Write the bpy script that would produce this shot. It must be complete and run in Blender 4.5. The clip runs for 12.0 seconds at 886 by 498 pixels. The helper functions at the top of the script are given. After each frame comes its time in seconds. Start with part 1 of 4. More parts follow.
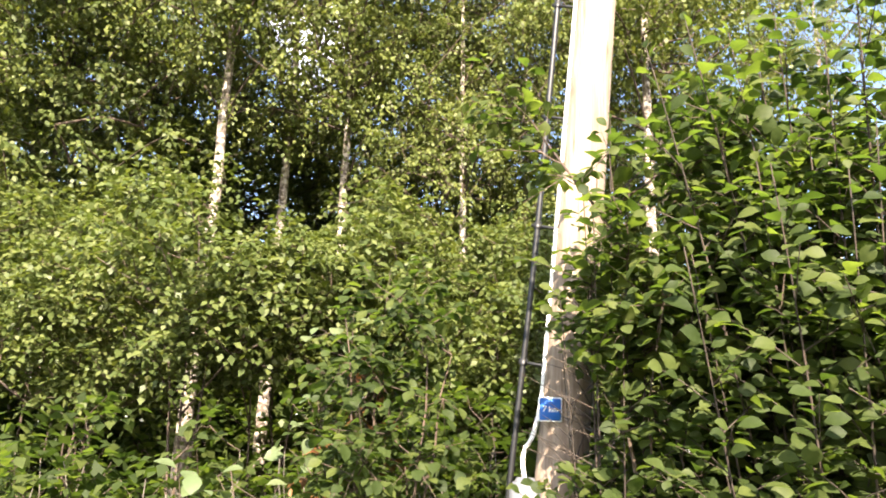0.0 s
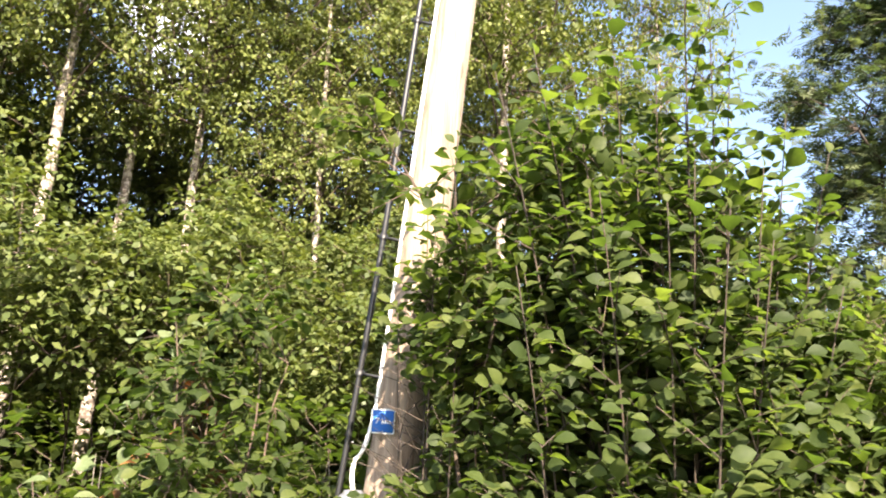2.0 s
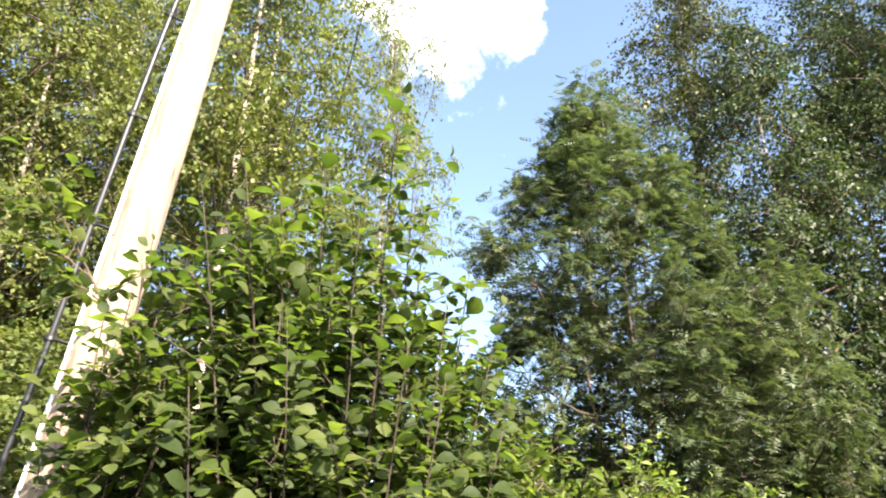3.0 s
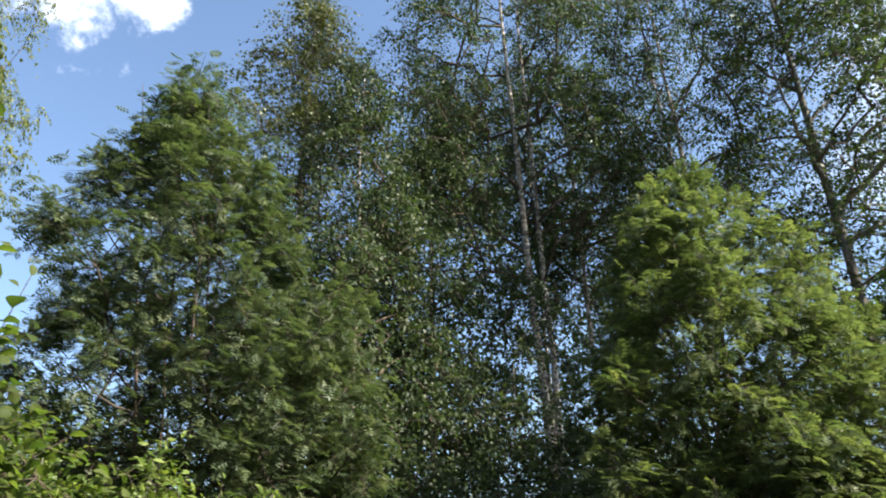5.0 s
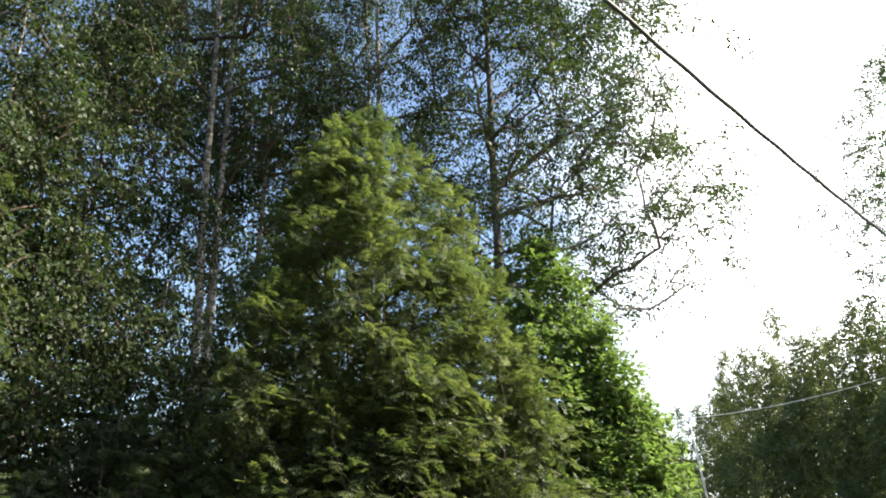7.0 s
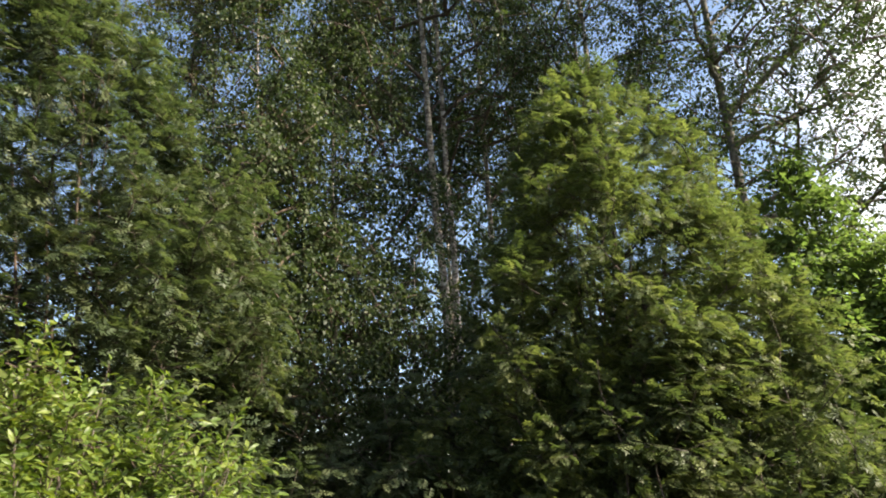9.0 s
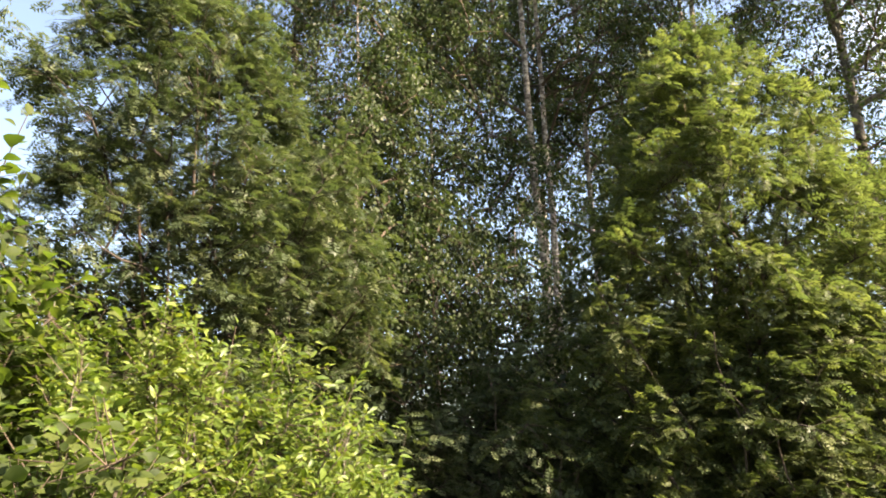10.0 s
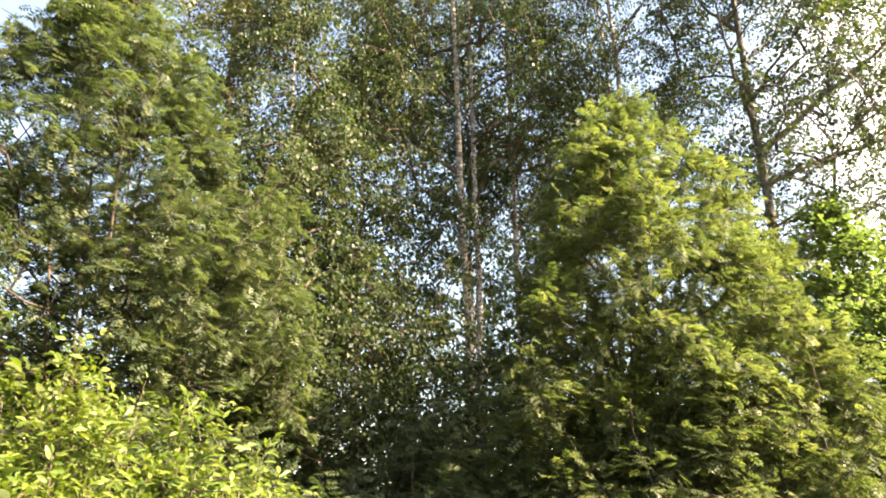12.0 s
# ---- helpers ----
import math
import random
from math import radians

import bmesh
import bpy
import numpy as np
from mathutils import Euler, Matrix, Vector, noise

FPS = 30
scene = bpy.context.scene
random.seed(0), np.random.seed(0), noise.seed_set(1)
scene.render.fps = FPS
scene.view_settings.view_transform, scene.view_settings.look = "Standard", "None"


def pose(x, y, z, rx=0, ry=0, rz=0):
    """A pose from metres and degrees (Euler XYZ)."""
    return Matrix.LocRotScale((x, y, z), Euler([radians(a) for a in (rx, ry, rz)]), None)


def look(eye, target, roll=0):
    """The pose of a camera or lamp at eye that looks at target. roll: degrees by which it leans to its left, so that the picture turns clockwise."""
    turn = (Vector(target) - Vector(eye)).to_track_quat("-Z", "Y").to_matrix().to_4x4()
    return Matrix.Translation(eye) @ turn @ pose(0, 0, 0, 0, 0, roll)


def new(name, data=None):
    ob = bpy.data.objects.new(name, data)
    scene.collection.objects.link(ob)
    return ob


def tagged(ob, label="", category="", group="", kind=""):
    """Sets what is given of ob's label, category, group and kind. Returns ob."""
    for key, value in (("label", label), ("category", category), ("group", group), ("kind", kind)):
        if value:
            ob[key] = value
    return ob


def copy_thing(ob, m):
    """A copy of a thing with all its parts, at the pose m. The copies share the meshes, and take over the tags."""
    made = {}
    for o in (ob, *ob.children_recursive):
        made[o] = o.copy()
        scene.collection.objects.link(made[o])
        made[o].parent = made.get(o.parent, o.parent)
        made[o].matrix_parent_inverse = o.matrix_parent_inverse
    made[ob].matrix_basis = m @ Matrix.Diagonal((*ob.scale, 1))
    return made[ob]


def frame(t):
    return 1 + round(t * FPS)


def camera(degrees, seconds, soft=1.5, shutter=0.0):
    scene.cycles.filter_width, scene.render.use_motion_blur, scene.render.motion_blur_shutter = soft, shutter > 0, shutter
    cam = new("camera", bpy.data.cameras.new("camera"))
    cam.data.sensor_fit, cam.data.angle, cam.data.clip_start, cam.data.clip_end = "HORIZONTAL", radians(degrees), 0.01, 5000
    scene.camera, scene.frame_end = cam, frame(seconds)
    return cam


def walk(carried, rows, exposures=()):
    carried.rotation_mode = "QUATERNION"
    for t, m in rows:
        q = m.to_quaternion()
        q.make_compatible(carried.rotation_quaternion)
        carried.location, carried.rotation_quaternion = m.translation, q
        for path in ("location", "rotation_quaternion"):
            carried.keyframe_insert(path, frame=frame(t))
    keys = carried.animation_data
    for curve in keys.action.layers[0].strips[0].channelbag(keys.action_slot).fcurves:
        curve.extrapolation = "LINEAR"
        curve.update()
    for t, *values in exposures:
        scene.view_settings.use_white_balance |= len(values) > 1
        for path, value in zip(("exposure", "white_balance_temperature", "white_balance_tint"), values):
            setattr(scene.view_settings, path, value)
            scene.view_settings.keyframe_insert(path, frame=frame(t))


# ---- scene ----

# camera ------------------------------------------------------------------
cam = camera(61.2, 12.0, soft=1.85, shutter=0.12)

PATH = [
    (0.0, pose(-0.306, -0.219, 1.599, 104.78, -1.76, 67.44)),
    (0.5, pose(-0.293, -0.176, 1.604, 105.85, -1.77, 63.26)),
    (1.0, pose(-0.291, -0.150, 1.588, 106.33, -2.32, 58.92)),
    (1.5, pose(-0.295, -0.137, 1.560, 105.20, -1.62, 60.57)),
    (2.0, pose(-0.294, -0.148, 1.600, 106.07, -2.32, 56.08)),
    (2.5, pose(-0.251, -0.124, 1.628, 111.20, -1.95, 46.50)),
    (2.7, pose(-0.241, -0.102, 1.640, 113.76, -1.94, 40.71)),
    (4.3, pose(-0.113, 0.011, 1.625, 117.70, 0.81, 16.68)),
    (4.5, pose(-0.101, 0.016, 1.625, 117.82, 1.14, 12.17)),
    (5.0, pose(-0.060, 0.013, 1.617, 116.06, 1.57, 2.40)),
    (5.5, pose(-0.000, 0.001, 1.600, 114.23, 1.78, -6.87)),
    (6.0, pose(0.064, -0.008, 1.587, 112.73, 1.27, -13.87)),
    (6.5, pose(0.109, -0.012, 1.565, 110.97, 1.10, -22.08)),
    (6.7, pose(0.116, -0.015, 1.559, 110.73, 1.11, -23.64)),
    (8.3, pose(0.024, 0.016, 1.556, 107.95, 2.15, -12.48)),
    (8.5, pose(0.016, 0.020, 1.557, 108.14, 2.53, -9.52)),
    (9.0, pose(-0.023, 0.066, 1.555, 108.13, 3.34, -4.68)),
    (9.5, pose(-0.088, 0.104, 1.558, 107.44, 2.47, -0.43)),
    (10.0, pose(-0.138, 0.126, 1.539, 106.39, 1.49, 1.98)),
    (10.5, pose(-0.161, 0.148, 1.522, 104.16, -0.27, 1.87)),
    (11.0, pose(-0.158, 0.164, 1.545, 103.37, -0.48, -2.48)),
    (11.5, pose(-0.135, 0.143, 1.572, 107.16, 0.46, -5.33)),
    (12.0, pose(-0.136, 0.122, 1.597, 110.04, 0.58, -4.23)),
]

EXPOSURES = [(0.0, 2.6, 6900, 16), (2.0, 2.58, 6950, 16), (2.7, 2.6, 6850, 15), (4.3, 1.88, 6250, 9), (5.0, 1.76, 6300, 9), (5.6, 1.93, 6350, 9), (6.7, 1.86, 6450, 9),
             (8.3, 1.52, 6500, 9), (9.0, 1.8, 6950, 11), (10.0, 2.47, 7850, 15), (11.0, 2.77, 8300, 16), (12.0, 3.03, 8350, 16)]
walk(cam, PATH, EXPOSURES)

# world and sun ------------------------------------------------------------
SUN_AZ, SUN_EL = 112.0, 41.5
TAU = 2 * math.pi


def compass(az, el=0.0):
    """Unit vector from azimuth (clockwise from +y) and elevation in degrees."""
    a, e = radians(az), radians(el)
    return Vector((math.sin(a) * math.cos(e), math.cos(a) * math.cos(e), math.sin(e)))


def node(nt, kind, **kw):
    n = nt.nodes.new(kind)
    for key, value in kw.items():
        if key in n.inputs:
            n.inputs[key].default_value = value
        else:
            setattr(n, key, value)
    return n


def link(nt, a, b):
    nt.links.new(a, b)


def maths(nt, op, a, b=None, clamp=False):
    n = nt.nodes.new("ShaderNodeMath")
    n.operation, n.use_clamp = op, clamp
    for i, s in enumerate((a, b)):
        if s is None:
            continue
        if isinstance(s, (int, float)):
            n.inputs[i].default_value = s
        else:
            link(nt, s, n.inputs[i])
    return n.outputs[0]


def build_world():
    w = bpy.data.worlds.new("sky")
    scene.world = w
    w.use_nodes = True
    nt = w.node_tree
    nt.nodes.clear()
    out = node(nt, "ShaderNodeOutputWorld")
    bg = node(nt, "ShaderNodeBackground", Strength=0.09)
    sky = node(nt, "ShaderNodeTexSky", sky_type="NISHITA", sun_disc=False, sun_elevation=radians(SUN_EL),
               sun_rotation=radians(SUN_AZ), air_density=1.0, dust_density=1.2, ozone_density=1.0)
    co = node(nt, "ShaderNodeTexCoord").outputs["Generated"]

    def bank(az, el, inner, outer, scale, gain, full=0.75):
        """Soft mask of one cloud bank round a direction, broken up by noise."""
        d = node(nt, "ShaderNodeVectorMath", operation="DOT_PRODUCT")
        link(nt, co, d.inputs[0])
        d.inputs[1].default_value = compass(az, el)
        ang = maths(nt, "ARCCOSINE", d.outputs["Value"])
        near = node(nt, "ShaderNodeMapRange", **{"From Min": radians(outer), "From Max": radians(inner)})
        link(nt, ang, near.inputs["Value"])
        nz = node(nt, "ShaderNodeTexNoise", Scale=scale, Detail=7.0, Roughness=0.6)
        link(nt, co, nz.inputs["Vector"])
        s = maths(nt, "SUBTRACT", nz.outputs["Fac"], 0.5)
        s = maths(nt, "MULTIPLY", s, gain)
        s = maths(nt, "ADD", s, near.outputs["Result"])
        m = node(nt, "ShaderNodeMapRange", interpolation_type="SMOOTHSTEP", **{"From Min": 0.4, "From Max": full})
        link(nt, s, m.inputs["Value"])
        return m.outputs["Result"]

    a = bank(-37.5, 44.4, 3, 8.4, 11, 2.4, 1.15)
    b = bank(-28.8, 42.8, 1, 4.8, 18, 2.0, 1.2)
    c = bank(79, 22, 22, 64, 2.5, 0.6)
    d = bank(-78.5, 30, 1, 8, 16, 1.6, 1.1)
    mask = maths(nt, "MAXIMUM", maths(nt, "MAXIMUM", a, b), maths(nt, "MAXIMUM", c, d))
    mix = node(nt, "ShaderNodeMix", data_type="RGBA")
    link(nt, mask, mix.inputs["Factor"])
    link(nt, sky.outputs["Color"], mix.inputs["A"])
    mix.inputs["B"].default_value = (12.5, 12.6, 13.0, 1)
    link(nt, mix.outputs["Result"], bg.inputs["Color"])
    link(nt, bg.outputs[0], out.inputs[0])


build_world()
sun_data = bpy.data.lights.new("sun", "SUN")
sun_data.energy, sun_data.angle, sun_data.color = 4.9, radians(0.55), (1.0, 0.92, 0.76)
sun = new("sun", sun_data)
sun.matrix_world = look(compass(SUN_AZ, SUN_EL) * 60, (0, 0, 0))


# materials ----------------------------------------------------------------
def material(name):
    m = bpy.data.materials.new(name)
    m.use_nodes = True
    nt = m.node_tree
    nt.nodes.clear()
    out = node(nt, "ShaderNodeOutputMaterial")
    return m, nt, out


def ramp(nt, fac, stops):
    r = node(nt, "ShaderNodeValToRGB")
    els = r.color_ramp.elements
    while len(els) < len(stops):
        els.new(0.5)
    for e, (p, c) in zip(els, stops):
        e.position, e.color = p, (*c, 1)
    link(nt, fac, r.inputs[0])
    return r.outputs[0]


def leaf_material(name, dark, mid, light, through_tint, share=0.36, rough=0.46, pieces=False):
    """Leaf: waxy upper face, light passing through, colour that differs leaf by leaf and bough by bough."""
    m, nt, out = material(name)
    if pieces:
        rnd = node(nt, "ShaderNodeObjectInfo").outputs["Random"]
    else:
        rnd = node(nt, "ShaderNodeNewGeometry").outputs["Random Per Island"]
    co = node(nt, "ShaderNodeNewGeometry").outputs["Position"]
    big = node(nt, "ShaderNodeTexNoise", Scale=1.3, Detail=2.0)
    link(nt, co, big.inputs["Vector"])
    fine = node(nt, "ShaderNodeTexNoise", Scale=60.0, Detail=3.0)
    link(nt, co, fine.inputs["Vector"])
    v = maths(nt, "MULTIPLY", rnd, 0.55)
    v = maths(nt, "ADD", v, maths(nt, "MULTIPLY", big.outputs["Fac"], 0.45))
    v = maths(nt, "ADD", v, maths(nt, "MULTIPLY", maths(nt, "SUBTRACT", fine.outputs["Fac"], 0.5), 0.25))
    col = ramp(nt, v, [(0.15, dark), (0.5, mid), (0.86, light), (0.97, (light[0] * 1.5, light[1] * 1.1, light[2]))])
    p = node(nt, "ShaderNodeBsdfPrincipled", Roughness=rough)
    p.inputs["Specular IOR Level"].default_value = 0.24
    link(nt, col, p.inputs["Base Color"])
    bump = node(nt, "ShaderNodeBump", Strength=0.25, Distance=0.004)
    link(nt, fine.outputs["Fac"], bump.inputs["Height"])
    link(nt, bump.outputs[0], p.inputs["Normal"])
    tl = node(nt, "ShaderNodeBsdfTranslucent")
    tint = node(nt, "ShaderNodeMix", data_type="RGBA", blend_type="MULTIPLY", Factor=1.0)
    link(nt, col, tint.inputs["A"])
    tint.inputs["B"].default_value = (*through_tint, 1)
    link(nt, tint.outputs["Result"], tl.inputs["Color"])
    mix = node(nt, "ShaderNodeMixShader", Fac=share)
    link(nt, p.outputs[0], mix.inputs[1])
    link(nt, tl.outputs[0], mix.inputs[2])
    link(nt, mix.outputs[0], out.inputs[0])
    return m


def bark_material(name, base, patch, scale_z=6.0, cover=0.5, rough=0.85, fine_mix=0.4):
    """Bark: base colour with cross-wise or length-wise dark patches and a rough relief."""
    m, nt, out = material(name)
    co = node(nt, "ShaderNodeTexCoord").outputs["Object"]
    mp = node(nt, "ShaderNodeMapping")
    mp.inputs["Scale"].default_value = (7, 7, scale_z)
    link(nt, co, mp.inputs["Vector"])
    n1 = node(nt, "ShaderNodeTexNoise", Scale=1.6, Detail=5.0, Roughness=0.65)
    link(nt, mp.outputs[0], n1.inputs["Vector"])
    n2 = node(nt, "ShaderNodeTexNoise", Scale=38.0, Detail=4.0)
    link(nt, co, n2.inputs["Vector"])
    v = maths(nt, "ADD", n1.outputs["Fac"], maths(nt, "MULTIPLY", maths(nt, "SUBTRACT", n2.outputs["Fac"], 0.5), fine_mix))
    mid = tuple(0.5 * (a + b) for a, b in zip(base, patch))
    col = ramp(nt, v, [(cover - 0.1, patch), (cover, mid), (cover + 0.08, base), (0.9, tuple(min(1, a * 1.12) for a in base))])
    p = node(nt, "ShaderNodeBsdfPrincipled", Roughness=rough)
    link(nt, col, p.inputs["Base Color"])
    bump = node(nt, "ShaderNodeBump", Strength=0.6, Distance=0.012)
    link(nt, v, bump.inputs["Height"])
    link(nt, bump.outputs[0], p.inputs["Normal"])
    link(nt, p.outputs[0], out.inputs[0])
    return m


def plain_material(name, col, rough=0.5, metal=0.0, vary=0.15, scale=25.0, bump_d=0.002):
    m, nt, out = material(name)
    co = node(nt, "ShaderNodeTexCoord").outputs["Object"]
    n1 = node(nt, "ShaderNodeTexNoise", Scale=scale, Detail=5.0, Roughness=0.6)
    link(nt, co, n1.inputs["Vector"])
    c = ramp(nt, n1.outputs["Fac"], [(0.3, tuple(a * (1 - vary) for a in col)), (0.7, tuple(min(1, a * (1 + vary)) for a in col))])
    p = node(nt, "ShaderNodeBsdfPrincipled", Roughness=rough, Metallic=metal)
    link(nt, c, p.inputs["Base Color"])
    b = node(nt, "ShaderNodeBump", Strength=0.4, Distance=bump_d)
    link(nt, n1.outputs["Fac"], b.inputs["Height"])
    link(nt, b.outputs[0], p.inputs["Normal"])
    link(nt, p.outputs[0], out.inputs[0])
    return m


def pole_material():
    """Weathered grey-tan pole wood: long grain, dark drying cracks, stains."""
    m, nt, out = material("pole_wood")
    co = node(nt, "ShaderNodeTexCoord").outputs["Object"]
    mp = node(nt, "ShaderNodeMapping")
    mp.inputs["Scale"].default_value = (45, 45, 1.1)
    link(nt, co, mp.inputs["Vector"])
    grain = node(nt, "ShaderNodeTexNoise", Scale=1.5, Detail=6.0, Roughness=0.65)
    link(nt, mp.outputs[0], grain.inputs["Vector"])
    mp2 = node(nt, "ShaderNodeMapping")
    mp2.inputs["Scale"].default_value = (26, 26, 0.55)
    link(nt, co, mp2.inputs["Vector"])
    crack = node(nt, "ShaderNodeTexNoise", Scale=1.0, Detail=3.0, Roughness=0.5)
    link(nt, mp2.outputs[0], crack.inputs["Vector"])
    stain = node(nt, "ShaderNodeTexNoise", Scale=3.0, Detail=4.0)
    link(nt, co, stain.inputs["Vector"])
    col = ramp(nt, grain.outputs["Fac"], [(0.28, (0.15, 0.105, 0.075)), (0.5, (0.285, 0.225, 0.178)), (0.75, (0.44, 0.385, 0.33))])
    st = ramp(nt, stain.outputs["Fac"], [(0.35, (0.78, 0.72, 0.66)), (0.65, (1.0, 0.98, 0.95))])
    mul = node(nt, "ShaderNodeMix", data_type="RGBA", blend_type="MULTIPLY", Factor=1.0)
    link(nt, col, mul.inputs["A"])
    link(nt, st, mul.inputs["B"])
    line = ramp(nt, crack.outputs["Fac"], [(0.30, (0.12, 0.10, 0.08)), (0.345, (1, 1, 1))])
    mul2 = node(nt, "ShaderNodeMix", data_type="RGBA", blend_type="MULTIPLY", Factor=1.0)
    link(nt, mul.outputs["Result"], mul2.inputs["A"])
    link(nt, line, mul2.inputs["B"])
    p = node(nt, "ShaderNodeBsdfPrincipled", Roughness=0.8)
    link(nt, mul2.outputs["Result"], p.inputs["Base Color"])
    h = maths(nt, "ADD", grain.outputs["Fac"], crack.outputs["Fac"])
    b = node(nt, "ShaderNodeBump", Strength=0.7, Distance=0.006)
    link(nt, h, b.inputs["Height"])
    link(nt, b.outputs[0], p.inputs["Normal"])
    link(nt, p.outputs[0], out.inputs[0])
    return m


def ground_material():
    m, nt, out = material("forest_ground")
    co = node(nt, "ShaderNodeNewGeometry").outputs["Position"]
    n1 = node(nt, "ShaderNodeTexNoise", Scale=0.7, Detail=8.0, Roughness=0.65)
    link(nt, co, n1.inputs["Vector"])
    n2 = node(nt, "ShaderNodeTexNoise", Scale=22.0, Detail=6.0, Roughness=0.7)
    link(nt, co, n2.inputs["Vector"])
    v = maths(nt, "ADD", maths(nt, "MULTIPLY", n1.outputs["Fac"], 0.55), maths(nt, "MULTIPLY", n2.outputs["Fac"], 0.45))
    col = ramp(nt, v, [(0.3, (0.030, 0.022, 0.014)), (0.5, (0.055, 0.062, 0.02)), (0.7, (0.085, 0.10, 0.032))])
    p = node(nt, "ShaderNodeBsdfPrincipled", Roughness=0.95)
    link(nt, col, p.inputs["Base Color"])
    b = node(nt, "ShaderNodeBump", Strength=0.8, Distance=0.05)
    link(nt, v, b.inputs["Height"])
    link(nt, b.outputs[0], p.inputs["Normal"])
    link(nt, p.outputs[0], out.inputs[0])
    return m


GLOW = (1.6, 1.65, 0.75)
SOFT_GLOW = (1.6, 1.65, 0.9)
# Birch leaves: shade of the middle wood painted dark, sunlit crowns painted lighter.
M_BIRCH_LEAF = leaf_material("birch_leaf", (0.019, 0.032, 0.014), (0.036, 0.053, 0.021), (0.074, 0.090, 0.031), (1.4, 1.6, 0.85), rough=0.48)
M_GOLD_LEAF = leaf_material("sunlit_golden_birch_leaf", (0.034, 0.042, 0.012), (0.058, 0.068, 0.020), (0.105, 0.110, 0.032), GLOW)
M_BIRCH_SUN = leaf_material("sunlit_birch_leaf", (0.058, 0.078, 0.020), (0.100, 0.122, 0.032), (0.160, 0.172, 0.050), GLOW)
# Saplings and one tall birch: brightness of the front sun put into leaf colour.
M_SAPLING_LEAF = leaf_material("sunlit_sapling_leaf", (0.048, 0.068, 0.019), (0.078, 0.101, 0.029), (0.128, 0.142, 0.046), GLOW)
M_ROWAN_LEAF = leaf_material("rowan_leaf", (0.028, 0.044, 0.020), (0.056, 0.076, 0.034), (0.118, 0.134, 0.062), (1.45, 1.6, 0.9))
M_BROAD_LEAF = leaf_material("broad_leaf", (0.026, 0.042, 0.012), (0.052, 0.076, 0.020), (0.112, 0.134, 0.036), (1.5, 1.7, 0.7), rough=0.58, share=0.55)
M_BROAD_PIECE = leaf_material("broad_leaf_single", (0.026, 0.042, 0.012), (0.052, 0.076, 0.020), (0.112, 0.134, 0.036), (1.5, 1.7, 0.7), rough=0.58, share=0.55, pieces=True)
M_WILLOW_LEAF = leaf_material("willow_leaf", (0.052, 0.088, 0.018), (0.094, 0.138, 0.027), (0.165, 0.192, 0.046), GLOW, rough=0.4)
M_WILLOW_PIECE = leaf_material("willow_leaf_single", (0.052, 0.088, 0.018), (0.094, 0.138, 0.027), (0.165, 0.192, 0.046), GLOW, rough=0.4, pieces=True)
M_DRY_LEAF = leaf_material("dry_leaf", (0.085, 0.038, 0.015), (0.162, 0.072, 0.025), (0.238, 0.128, 0.043), (1.3, 1.1, 0.8))
M_PALE_LEAF = leaf_material("pale_leaf", (0.072, 0.106, 0.043), (0.102, 0.136, 0.064), (0.145, 0.170, 0.085), GLOW)
# Bush leaf with the shade between the trunks darkened into its colour.
M_UNDER_SHADE = leaf_material("shaded_understorey_leaf", (0.020, 0.034, 0.015), (0.042, 0.060, 0.026), (0.098, 0.110, 0.048), SOFT_GLOW)
# Second rowan leaf, its warm sunlit tone carried by the colour.
M_ROWAN_SUN = leaf_material("rowan_leaf_sunlit", (0.042, 0.062, 0.023), (0.080, 0.101, 0.039), (0.150, 0.164, 0.064), (1.45, 1.6, 0.88), share=0.42)
# The same bushes at the wood edge, sunlight lightened into the leaf colour.
M_ALDER_SUN = leaf_material("sunlit_alder_leaf", (0.066, 0.098, 0.034), (0.108, 0.146, 0.050), (0.170, 0.200, 0.078), (1.35, 1.6, 0.85), share=0.5)
M_FAR_LEAF = leaf_material("far_leaf", (0.054, 0.072, 0.034), (0.076, 0.096, 0.040), (0.108, 0.122, 0.048), GLOW)
M_DRY_GRASS = leaf_material("dry_grass_stalk", (0.20, 0.19, 0.09), (0.30, 0.27, 0.14), (0.40, 0.36, 0.20), (1.1, 1.0, 0.8), rough=0.5)
M_GRASS = leaf_material("grass_blade", (0.038, 0.060, 0.015), (0.064, 0.086, 0.022), (0.112, 0.112, 0.038), GLOW, rough=0.5)
M_BIRCH_BARK = bark_material("birch_bark", (0.47, 0.405, 0.345), (0.10, 0.075, 0.058), scale_z=9.0, cover=0.52)
M_TWIG = bark_material("twig_bark", (0.092, 0.062, 0.044), (0.045, 0.03, 0.022), scale_z=3.0)
M_DARK_TWIG = bark_material("dark_twig_bark", (0.050, 0.034, 0.024), (0.026, 0.018, 0.013), scale_z=3.0)
M_GREY_BARK = bark_material("grey_bark", (0.15, 0.13, 0.105), (0.06, 0.05, 0.04), scale_z=3.0)
M_POLE = pole_material()
M_GROUND = ground_material()
M_BLACK = plain_material("black_cable", (0.012, 0.012, 0.013), 0.45)
M_WHITE_PVC = plain_material("white_conduit", (0.78, 0.77, 0.74), 0.4, vary=0.08)
M_GREY_BOX = plain_material("grey_box_paint", (0.10, 0.105, 0.118), 0.6, vary=0.15, scale=9)
M_STEEL = plain_material("galvanised_steel", (0.35, 0.36, 0.37), 0.45, 0.8)
M_SIGN_BLUE = plain_material("sign_blue", (0.004, 0.10, 0.40), 0.65, vary=0.06)
M_SIGN_WHITE = plain_material("sign_white", (0.75, 0.78, 0.80), 0.4, vary=0.04)
M_FAR_WIRE = plain_material("aged_wire", (0.55, 0.53, 0.48), 0.5, 0.2)


